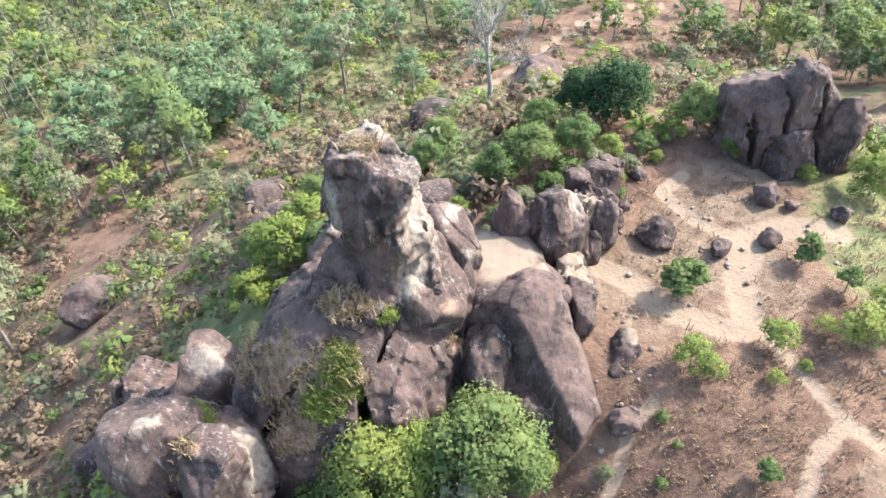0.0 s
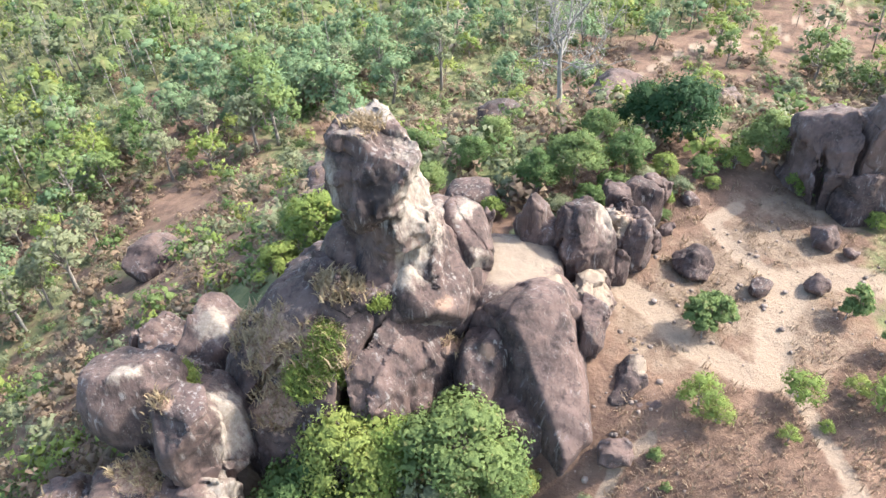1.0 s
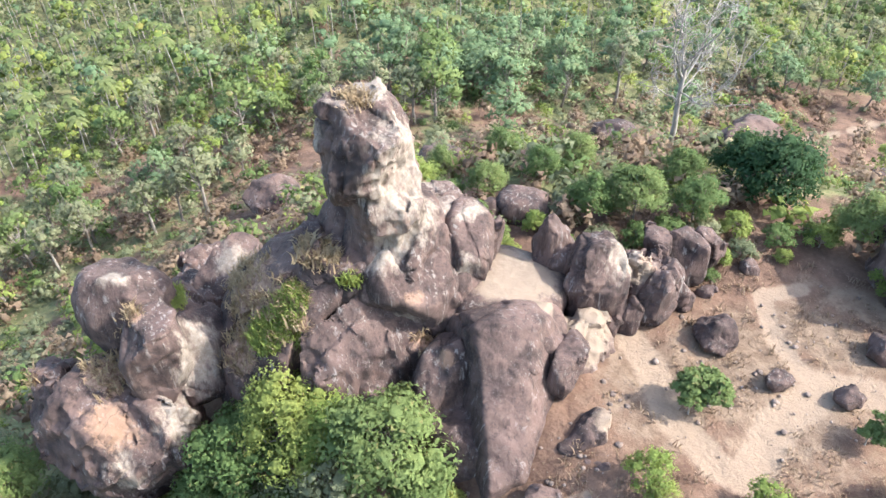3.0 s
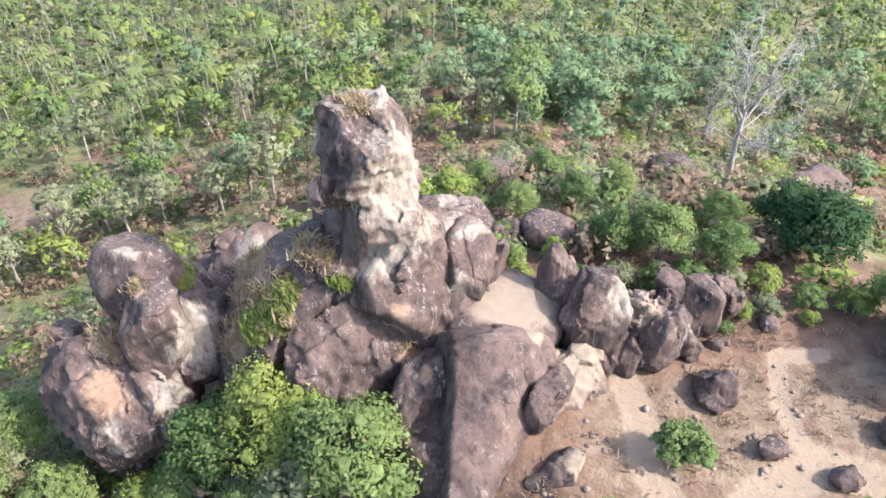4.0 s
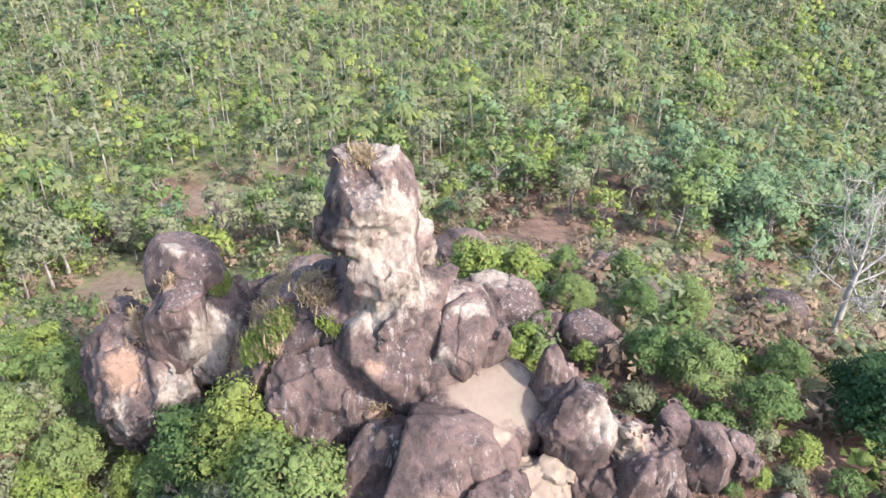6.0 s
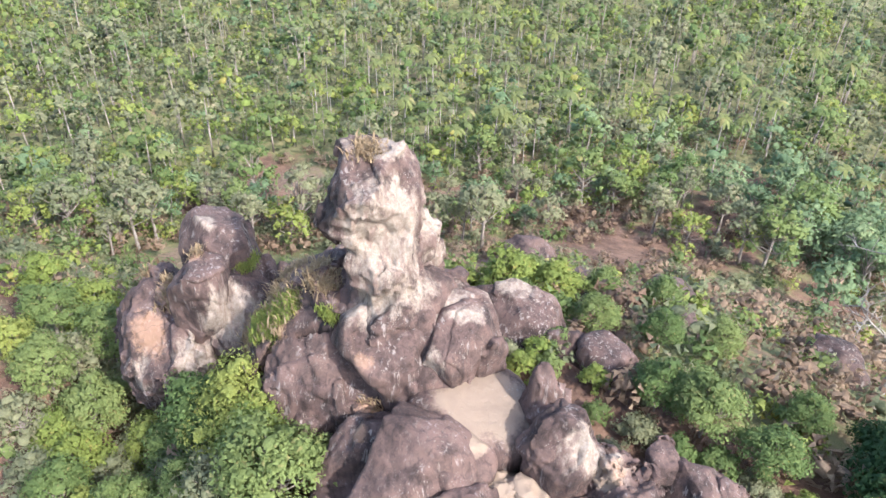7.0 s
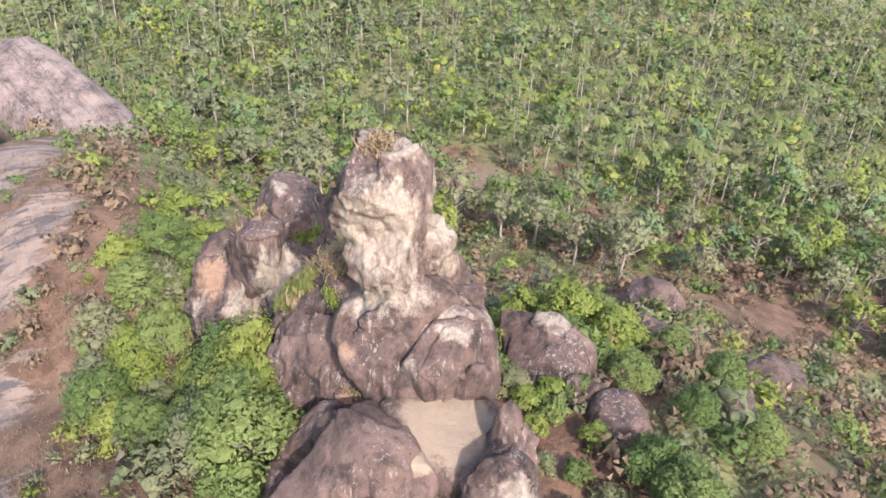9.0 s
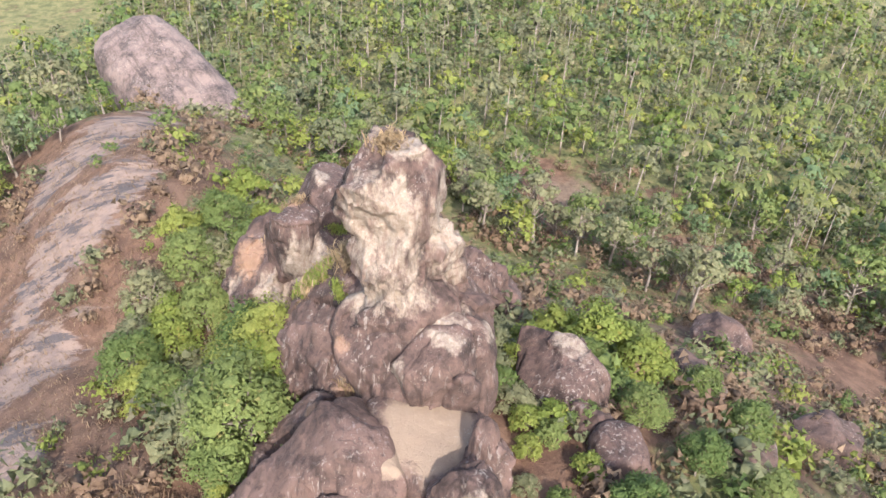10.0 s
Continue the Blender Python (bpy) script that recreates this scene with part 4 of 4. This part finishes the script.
# trees and shrubs round the outcrop: kind, name, label, then x, y, size, spin of each
FOOT, GULLY, BEHIND = "leafy green tree at the foot of the outcrop", "leafy green tree in the gully below the boulders", "bushy green tree behind the boulders"
for key, name, label, spots in [
    ("broad", "tree", FOOT, [(0.2, 20.9, 1.15, 1.4), (-7.4, 18.0, 1.1, 2.0), (2.2, 20.6, 0.7, 3.0), (-9.0, 16.6, 0.9, 3.0)]),
    ("grey", "tree", "dusty half-bare tree at the foot of the outcrop", [(-0.9, 18.3, 1.45, 4.4), (-4.2, 17.0, 0.9, 1.0), (-11.2, 13.0, 1.1, 2.2), (-8.5, 11.2, 0.9, 0.2), (-16.6, 12.4, 1.0, 5.0), (-1.0, 18.4, 0.8, 0.3), (-6.2, 15.0, 0.9, 1.0), (-9.0, 7.2, 1.0, 1.3), (-13.4, 5.8, 1.1, 2.2), (-18.4, 8.4, 1.0, 3.0)]),
    ("broad", "tree", GULLY, [(-8.4, 15.6, 0.85, 1.0), (-13.8, 10.0, 0.9, 4.0), (-20.2, 10.6, 0.85, 0.9), (-4.4, 12.6, 0.7, 1.9), (-6.4, 8.8, 0.75, 2.9), (-3.0, 16.4, 0.65, 5.2), (-23.0, 6.6, 0.8, 2.0), (-17.0, 7.0, 0.8, 3.3)]),
    ("lime", "tree", "bright young tree in the gully", [(-9.8, 9.4, 1.1, 2.6), (-12.2, 8.0, 1.0, 0.6), (-10.4, 17.0, 0.9, 1.6), (-14.8, 14.0, 0.8, 0.6), (-5.0, 10.6, 0.9, 3.6), (-20.0, 4.6, 1.0, 4.0), (-26.0, 9.0, 1.1, 5.0), (-30.0, 5.0, 1.1, 1.0), (3.6, 21.2, 0.4, 2.0)]),
    ("spreading", "tree", "yellow-green leafy tree at the foot of the outcrop", [(-5.0, 19.8, 1.0, 0.3), (-3.2, 20.4, 0.75, 2.2), (-10.2, 14.0, 0.8, 1.2)]),
    ("lime", "tree", "bright yellow-green tree behind the pillar", [(-13.4, 37.6, 1.2, 0.6), (-12.4, 40.6, 1.0, 2.6), (-15.6, 35.0, 0.9, 4.0)]),
    ("broad", "tree", BEHIND, [(3.2, 42.0, 0.72, 1.0), (1.0, 40.6, 0.6, 3.0), (6.4, 43.6, 0.6, 2.0), (-4.0, 43.6, 0.5, 4.0), (-8.6, 46.4, 0.6, 0.4), (-6.5, 40.6, 0.5, 1.1), (-11.0, 37.2, 0.45, 2.1), (-3.0, 47.0, 0.5, 3.1), (-12.4, 44.2, 0.55, 0.2), (-16.2, 40.0, 0.6, 5.2), (4.2, 47.4, 0.5, 4.2)]),
    ("deep", "tree", "dense dark green tree beside the clearing", [(9.8, 48.6, 0.9, 0.0), (7.4, 50.0, 0.7, 2.0)]),
    ("broad", "tree", "round bright green tree beside the crag", [(15.4, 46.8, 0.68, 3.0)]),
    ("lime", "bush", "bright green bush beside the dark crag", [(25.4, 40.0, 0.9, 1.0), (17.4, 44.2, 0.5, 2.0), (13.4, 45.8, 0.5, 4.0), (21.5, 41.2, 0.35, 0.0)]),
    ("sapling", "sapling", "young tree with broad leaves on the sand", [(11.4, 30.9, 1.0, 0.0), (12.1, 31.2, 0.95, 2.0), (11.5, 30.2, 0.7, 4.0)]),
    ("sapling", "sapling", "young tree beside the path", [(19.5, 33.5, 0.85, 1.0), (19.0, 33.0, 0.6, 3.6)]),
    ("sapling", "sapling", "young tree on the dry slope", [(21.0, 31.0, 0.75, 3.0), (14.0, 19.2, 0.65, 4.0)]),
    ("feather", "shrub", "feathery green shrub on the dry slope", [(11.4, 25.6, 0.85, 0.0), (12.3, 25.0, 0.6, 2.0), (16.2, 27.0, 0.75, 1.0), (20.6, 27.0, 1.1, 2.0), (22.6, 28.6, 1.1, 3.0), (19.0, 28.0, 0.5, 4.0), (15.6, 24.6, 0.4, 4.4)]),
    ("bush", "bush", "low leafy bush beside the rocks", [(-1.4, 38.2, 0.8, 0.0), (9.8, 42.4, 0.7, 1.0), (-8.4, 38.8, 1.2, 2.0), (-9.6, 33.6, 1.0, 3.0), (-10.6, 31.6, 1.0, 4.0), (-5.2, 37.6, 0.9, 5.0), (-1.2, 24.0, 0.75, 1.0), (1.0, 37.2, 0.7, 2.0), (9.0, 41.2, 0.6, 3.0), (-12.4, 33.4, 1.1, 0.0), (-14.4, 31.0, 1.0, 1.6), (2.6, 38.8, 0.9, 1.0), (4.6, 39.8, 1.0, 3.2), (3.4, 36.8, 0.7, 2.2), (0.6, 35.6, 0.6, 4.0), (5.6, 41.4, 1.0, 0.8), (7.4, 42.6, 0.9, 1.9), (8.8, 44.0, 0.9, 2.7), (11.2, 44.6, 0.8, 5.0), (12.0, 43.4, 0.5, 1.2), (-3.0, 36.2, 0.8, 3.5), (-5.0, 34.0, 0.9, 2.5), (-3.6, 34.8, 0.8, 1.5), (-6.2, 33.0, 0.9, 0.5), (-7.6, 32.2, 0.9, 5.5), (-1.8, 35.2, 0.7, 4.5), (-4.4, 36.0, 0.9, 3.9), (-0.6, 40.6, 0.9, 0.4), (9.0, 39.6, 0.45, 1.1), (9.6, 22.8, 0.35, 2.0), (10.2, 21.4, 0.25, 2.0), (6.6, 20.4, 0.4, 1.0), (9.2, 19.6, 0.3, 5.0), (17.4, 25.6, 0.35, 3.0)]),
]:
    for x, y, size, spin in spots:
        plant(key, name, label, "tree" if "tree" in label and name == "tree" else "shrub", x, y, spin, size)

# woods: trees nearest the hill are things, those beyond are one joined mass
rng = np.random.default_rng(5)


def scatter(n, x0, x1, y0, y1, gap, keep):
    """Random places at least gap apart, kept with the chance keep(x, y)."""
    xs, ys, u = rng.uniform(x0, x1, n), rng.uniform(y0, y1, n), rng.uniform(0, 1, n)
    ok = u < keep(xs, ys)
    out, cells = [], {}
    for x, y in zip(xs[ok], ys[ok]):
        i, j = int(x // gap), int(y // gap)
        if any(math.hypot(x - a, y - b) < gap for p in (-1, 0, 1) for q in (-1, 0, 1) for a, b in cells.get((i + p, j + q), ())):
            continue
        cells.setdefault((i, j), []).append((x, y))
        out.append((x, y))
    return np.array(out)


def wood_density(x, y):
    d = np.hypot(x - HILL[0], y - HILL[1])
    n = fbm(flat3(x, y, 24.0), 2, 61)
    k = np.clip(0.08 + (d - 74) / 32 + 0.75 * n, 0.03, 1.0)
    bare = (d < 62) | (np.hypot(x - 15, y - 20) > 240) | (x > 75) | ((x > 20) & (y < 60)) | (blobs(x, y, SANDS) > 0.3) | (paths_at(x, y) > 0.05) | (blobs(x, y, [(-72, -27, 18, 12), (-78, -38, 9, 9), (-34, -14, 26, 12)]) > 0.35)
    return np.where(bare, 0, k * (1 - np.clip(1.3 * blobs(x, y, OPEN), 0, 0.95)))


WOODS = scatter(30000, -230, 110, -90, 230, 2.75, wood_density)
far = np.hypot(WOODS[:, 0] - HILL[0], WOODS[:, 1] - HILL[1])
WOODS = WOODS[np.argsort(far)]


def wood_kind(x, y):
    blue = math.exp(-(((x + 45) / 35) ** 2 + ((y - 115) / 28) ** 2))
    u = rng.uniform()
    return "forest_b" if u < 0.12 + 0.85 * blue else ("forest_a" if u < 0.46 + 0.45 * blue else ("forest_d" if u < 0.66 + 0.3 * blue else "forest_c"))


FOREST_LABELS = {"forest_a": "slender green forest tree on the valley side", "forest_d": "yellow-green young tree in the forest", "forest_b": "bluish green plantation tree", "forest_c": "tall thin grey-green forest tree"}
for x, y in WOODS[:280]:
    key = wood_kind(x, y)
    plant(key, "forest_tree", FOREST_LABELS[key], "tree", x, y, rng.uniform(0, 6.28), 0.65 + 0.75 * rng.uniform() ** 1.6, "forest trees")


def mass(name, label, category, places, shapes, mats, sizes, sink=0.1, soft=True):
    """Many plants joined into one mesh of two materials; shapes: list of (wood or None, crown)."""
    vs, fs, ids, tint, ns, at = [], [], [], [], [], 0
    for (x, y), z, size in zip(places, height(places[:, 0], places[:, 1]), sizes):
        wood, crown = shapes[rng.integers(len(shapes))]
        a, t = rng.uniform(0, 6.28), rng.uniform()
        c, s = math.cos(a) * size, math.sin(a) * size
        m = np.array([[c, -s, 0], [s, c, 0], [0, 0, size * rng.uniform(0.85, 1.15)]])
        base = np.array([x, y, z - sink])
        for k, part in enumerate((wood, crown)):
            if part is None:
                continue
            v, f = part
            if f.shape[1] == 4:
                f = np.concatenate([f[:, :3], f[:, [0, 2, 3]]])
            vs.append(v @ m.T + base)
            ns.append(soft_normals(v @ m.T, f))
            fs.append(f + at)
            ids.append(np.full(len(f), k))
            tint.append(np.full(len(v), t))
            at += len(v)
    me = mesh_of(name, np.concatenate(vs), np.concatenate(fs), mats, smooth=soft)
    if soft:
        bend_normals(me, np.concatenate(ns))
    me.polygons.foreach_set("material_index", np.concatenate(ids).astype(np.int32))
    give(me, "tint", np.concatenate(tint))
    return tagged(new(name, me), label, category, kind="stuff")


def small_tree(seed, tall, wide, n, leaf, clear):
    """A far tree: a thin trunk and a sparse crown."""
    r = np.random.default_rng(seed)
    lean = r.normal(0, 0.03 * tall, 2)
    wood = tube([(0, 0, 0), (lean[0] * 0.5, lean[1] * 0.5, tall * 0.5), (*lean, tall * 0.85)], [0.11, 0.09, 0.03], 4)
    balls = []
    for i in range(9):
        a, u = i * 2.4 + r.uniform(-0.5, 0.5), math.sqrt((i + 0.5) / 9)
        h = (clear + (1 - clear) * (1 - 0.75 * u**1.5)) * r.uniform(0.8, 1.04)
        q = wide / 2 * u * r.uniform(0.65, 0.95)
        balls.append((lean[0] * h + math.cos(a) * q, lean[1] * h + math.sin(a) * q, tall * h, wide * r.uniform(0.12, 0.21), 0.85))
    pts, out = crown_points(r, balls, n)
    return wood, join(cores(r, balls[:7], 1, 0.5) + [leaf_quads(r, pts, out, leaf)])


def palm(seed, tall):
    """A slim palm: bare stem and a star of drooping fronds."""
    r = np.random.default_rng(seed)
    lean = r.normal(0, 0.04 * tall, 2)
    wood = tube([(0, 0, 0), (lean[0] * 0.4, lean[1] * 0.4, tall * 0.5), (*lean, tall)], [0.09, 0.08, 0.06], 4)
    vs, fs = [], []
    for i in range(11):
        a, e = i * 2.4, r.uniform(-0.1, 1.0)
        out, side = np.array([math.cos(a), math.sin(a), 0]), np.array([-math.sin(a), math.cos(a), 0])
        top = np.array([*lean, tall])
        line = [top + out * s * 1.7 + np.array([0, 0, 1.5 * s * e - 1.5 * s * s]) for s in (0, 0.35, 0.7, 1.0)]
        at = 4 * 2 * i
        for p, w in zip(line, (0.08, 0.32, 0.28, 0.05)):
            vs += [p - side * w, p + side * w]
        fs += [(at + 2 * k, at + 2 * k + 1, at + 2 * k + 3, at + 2 * k + 2) for k in range(3)]
    return wood, (np.array(vs), np.array(fs))


rest = WOODS[280:]
slim = rng.uniform(0, 1, len(rest)) < np.exp(-(((rest[:, 0] + 105) / 55) ** 2 + ((rest[:, 1] - 75) / 45) ** 2)) * 0.35
mass("palm_grove", "slim palms with bare stems among the woods", "palms", rest[slim], [palm(240 + i, 8.0 + i) for i in range(4)], [M_PALEBARK, M_PALM], rng.uniform(0.8, 1.2, slim.sum()), soft=False)
rest = rest[~slim]
kinds = np.array([wood_kind(x, y) for x, y in rest])
for key, mat_leaf, tall, wide, clear, label in (("forest_a", M_LEAF, 8.0, 5.2, 0.16, "green woods on the valley floor"), ("forest_d", M_LIME, 7.0, 4.8, 0.16, "yellow-green young woods on the valley floor"), ("forest_b", M_BLUE, 6.4, 4.6, 0.12, "even bluish green plantation of young trees"), ("forest_c", M_GREY, 9.5, 4.2, 0.4, "thin tall grey-green woods with bare stems")):
    for near_by, n_leaf, leaf in ((True, 180, 0.23), (False, 92, 0.28)):
        sel = rest[(kinds == key) & ((np.hypot(rest[:, 0] - HILL[0], rest[:, 1] - HILL[1]) < 125) == near_by)]
        mass("woods", label, "woods", sel, [small_tree(200 + i, tall * s, wide * 1.25, n_leaf, leaf, clear) for i, s in enumerate((0.85, 1.0, 1.1, 0.75))], [M_BARK, mat_leaf], 0.7 + 0.85 * rng.uniform(0, 1, len(sel)) ** 2)


def brush_density(x, y):
    d = np.hypot(x - HILL[0], y - HILL[1])
    k = np.clip(0.8 + 0.9 * fbm(flat3(x, y, 8.0), 2, 66), 0.05, 1) * np.where(d < 95, 1.0, 0.35)
    k = np.where((blobs(x, y, SANDS) > 0.45) | (paths_at(x, y) > 0.05) | (blobs(x, y, SLABS) > 0.5), 0.03, k)
    bare = (d < 13) | ((x > 5) & (y < 43) & (d < 26)) | ((x > -17) & (x < 9) & (y > 19) & (y < 36)) | (x > 60) | ((x > -19) & (x < -9) & (y > 13) & (y < 20))
    return np.where(bare, 0, k * (1 - np.clip(1.3 * blobs(x, y, OPEN), 0, 0.7)) * (1 - np.clip(1.5 * blobs(x, y, SPUR), 0, 0.96)))


def clump(seed, tall, wide, n, leaf):
    r = np.random.default_rng(seed)
    balls = [(math.cos(i * 2.4) * wide * 0.3 * r.uniform(0.3, 1), math.sin(i * 2.4) * wide * 0.3 * r.uniform(0.3, 1), tall * r.uniform(0.3, 0.75), wide * r.uniform(0.2, 0.3), 0.8) for i in range(6)]
    pts, out = crown_points(r, balls, n)
    pts[:, 2] = np.abs(pts[:, 2])
    return None, join(cores(r, balls[:3], 1, 0.42) + [leaf_quads(r, pts, out, leaf)])


BRUSH = scatter(22000, -100, 45, -45, 125, 1.4, brush_density)
pick = rng.uniform(0, 1, len(BRUSH))
for lo, hi, mat_leaf, label in ((0, 0.42, M_DRY, "dry brown brush on the slope"), (0.42, 0.76, M_GREY, "dusty grey-green brush on the slope"), (0.76, 0.89, M_LEAF, "green brush on the slope"), (0.89, 1, M_LIME, "yellow-green brush on the slope")):
    sel = BRUSH[(pick >= lo) & (pick < hi)]
    mass("brush", label, "brush", sel, [clump(300 + i, 1.6, 2.6, 74, 0.175) for i in range(10)], [M_BARK, mat_leaf], 0.5 + 1.35 * rng.uniform(0, 1, len(sel)) ** 1.7)


# ---- grass, herbs and rubble ----
def blades(spots, tall, n_blade, seed, spread_r=0.18):
    """Tufts of thin arching blades at rows of (x, y, z)."""
    r = np.random.default_rng(seed)
    k = len(spots) * n_blade
    root = np.repeat(spots, n_blade, 0) + np.stack([r.normal(0, spread_r, k), r.normal(0, spread_r, k), np.full(k, -0.05)], -1)
    a = r.uniform(0, 2 * np.pi, k)
    way = np.stack([np.cos(a), np.sin(a), np.zeros(k)], -1)
    side = np.stack([-np.sin(a), np.cos(a), np.zeros(k)], -1)
    size = (tall * np.repeat(r.uniform(0.5, 1.3, len(spots)), n_blade) * r.uniform(0.6, 1.2, k))[:, None]
    up = np.array([0, 0, 1.0])
    w = 0.055 * size + 0.012
    mid = root + up * size * 0.6 + way * size * 0.25
    tip = root + up * size * 0.8 + way * size * 0.7
    v = np.stack([root - side * w, root + side * w, mid + side * w * 0.8, tip, mid - side * w * 0.8], 1).reshape(-1, 3)
    i = 5 * np.arange(k)
    f = np.concatenate([np.stack([i, i + 1, i + 2, i + 4], -1), np.stack([i + 4, i + 2, i + 3, i + 3], -1)])
    return v, f[: k], np.stack([i + 4, i + 2, i + 3], -1), np.repeat(np.repeat(r.uniform(0, 1, len(spots)), n_blade), 5)


def grass(name, label, spots, tall, n_blade, mat_leaf, seed, spread_r=0.18):
    v, quads4, tris, tint = blades(np.asarray(spots), tall, n_blade, seed, spread_r)
    tri = np.concatenate([quads4[:, [0, 1, 2]], quads4[:, [0, 2, 3]], tris])
    me = mesh_of(name, v, tri, [mat_leaf], smooth=False)
    give(me, "tint", tint)
    return tagged(new(name, me), label, "grass", kind="stuff")


def on_ground(places):
    return np.column_stack([places, height(places[:, 0], places[:, 1])])


def thin(rows, n, seed):
    rows = np.concatenate(rows)
    r = np.random.default_rng(seed)
    return rows[r.choice(len(rows), min(n, len(rows)), replace=False)]


def grass_density(x, y):
    k = 0.75 + 0.8 * fbm(flat3(x, y, 4.0), 2, 81)
    k = k * (1 - np.clip(1.5 * blobs(x, y, SANDS), 0, 0.8)) * (1 - paths_at(x, y))
    return np.clip(np.where((x > -16) & (x < 7.5) & (y > 20) & (y < 35), 0.0, k), 0, 1)


DRYGRASS = scatter(8000, 3, 27, 8, 44, 0.18, grass_density)
grass("dry_grass", "dry brown grass tufts on the slope", on_ground(DRYGRASS), 0.4, 6, M_DRY, 91)
FARGRASS = scatter(8000, -45, 6, -28, 20, 0.25, grass_density)
grass("dry_grass", "dry straw grass on the western slope", on_ground(FARGRASS), 0.32, 6, M_DRY, 92, 0.3)
grass("dry_grass", "straw tufts growing in the rock's crevices", thin(TURF_SPOTS["turf"], 520, 93), 0.5, 9, M_STRAW, 93)
grass("green_herb", "green herbs growing in the rock's gully", thin(TURF_SPOTS["herb"], 950, 94), 0.3, 12, M_LIME, 94)


crest = [(-4.8 + 0.75 * math.cos(2.4 * i) * math.sqrt(i / 26), 26.9 + 0.75 * math.sin(2.4 * i) * math.sqrt(i / 26), 16.45) for i in range(26)]
grass("dry_grass", "dry straw bush crowning the pillar's top", crest, 0.6, 12, M_STRAW, 96)


def stone_shape(seed):
    """A small angular stone."""
    bm = bmesh.new()
    bmesh.ops.create_icosphere(bm, subdivisions=1, radius=1)
    r = random.Random(seed)
    for v in bm.verts:
        v.co = Vector((v.co.x * r.uniform(0.7, 1.2), v.co.y * r.uniform(0.6, 1.1), v.co.z * r.uniform(0.45, 0.8)))
    v = np.array([q.co[:] for q in bm.verts])
    f = np.array([[q.index for q in g.verts] for g in bm.faces])
    bm.free()
    return None, (v, f)


def rubble_density(x, y):
    n = fbm(flat3(x, y, 3.0), 2, 85)
    return np.clip(blobs(x, y, [(9, 34, 4, 4), (15, 34, 8, 7), (8, 28, 2.5, 4), (11, 38, 5, 4), (7.5, 24, 2, 2.5)]) * (0.5 + n), 0, 1) * ~((x < 7.2) & (y < 36.5) & (y > 27))


RUBBLE = scatter(1700, 4, 24, 20, 44, 0.2, rubble_density)
mass("rubble", "small broken stones on the sandy clearing", "rubble", RUBBLE, [stone_shape(i) for i in range(6)], [M_STONE, M_STONE], 0.04 + 0.2 * rng.uniform(0, 1, len(RUBBLE)) ** 4, 0.0, soft=False)


def bare_tree():
    """A leafless tree: grey trunk, whorls of bent limbs, twigs."""
    r = np.random.default_rng(8)
    ob = tagged(new("bare_tree"), "tall leafless tree with bleached grey branches", "tree")
    x, y = 0.3, 56.6
    ob.location = (x, y, float(height(x, y)) - 0.1)
    ob.scale = (1.2, 1.2, 1.2)
    trunk = np.array([(0, 0, -0.4), (0.1, 0.0, 2.2), (-0.06, 0.1, 4.2), (0.0, 0.12, 6.2)])
    t = new("trunk", mesh_of("trunk", *tube(trunk, [0.22, 0.18, 0.15, 0.12], 9), [M_PALEBARK]))
    t.parent = ob
    for i in range(9):
        a = i * 2.4 + r.uniform(-0.3, 0.3)
        low = i > 4
        h = 6.1 - 0.3 * i
        root = np.array([np.interp(h, trunk[:, 2], trunk[:, k]) for k in range(3)])
        rise = r.uniform(0.5, 0.9) if low else r.uniform(0.9, 1.8)
        reach = r.uniform(4.0, 5.0) if low else r.uniform(5.0, 6.2)
        main = limb(r, root, (math.cos(a), math.sin(a), rise), reach, 0.16, 8)
        pieces = [tube(main, np.linspace(0.06 if low else 0.085, 0.012, len(main)), 6)]
        for j in range(13):
            k = r.integers(2, len(main))
            tw = limb(r, main[k], main[k] - main[k - 1] + r.normal(0, 0.55, 3) + np.array([0, 0, 0.15]), reach * r.uniform(0.2, 0.42), 0.22, 4)
            pieces.append(tube(tw, np.linspace(0.036, 0.010, len(tw)), 4))
            for _ in range(5):
                q = tw[r.integers(1, len(tw))]
                tv = limb(r, q, r.normal(0, 1, 3) + np.array([0, 0, 0.4]), reach * r.uniform(0.08, 0.2), 0.2, 2)
                pieces.append(tube(tv, np.linspace(0.020, 0.008, len(tv)), 3))
        b = new("branch", mesh_of("branch", *join(pieces), [M_PALEBARK]))
        b.parent = ob
    return ob


bare_tree()
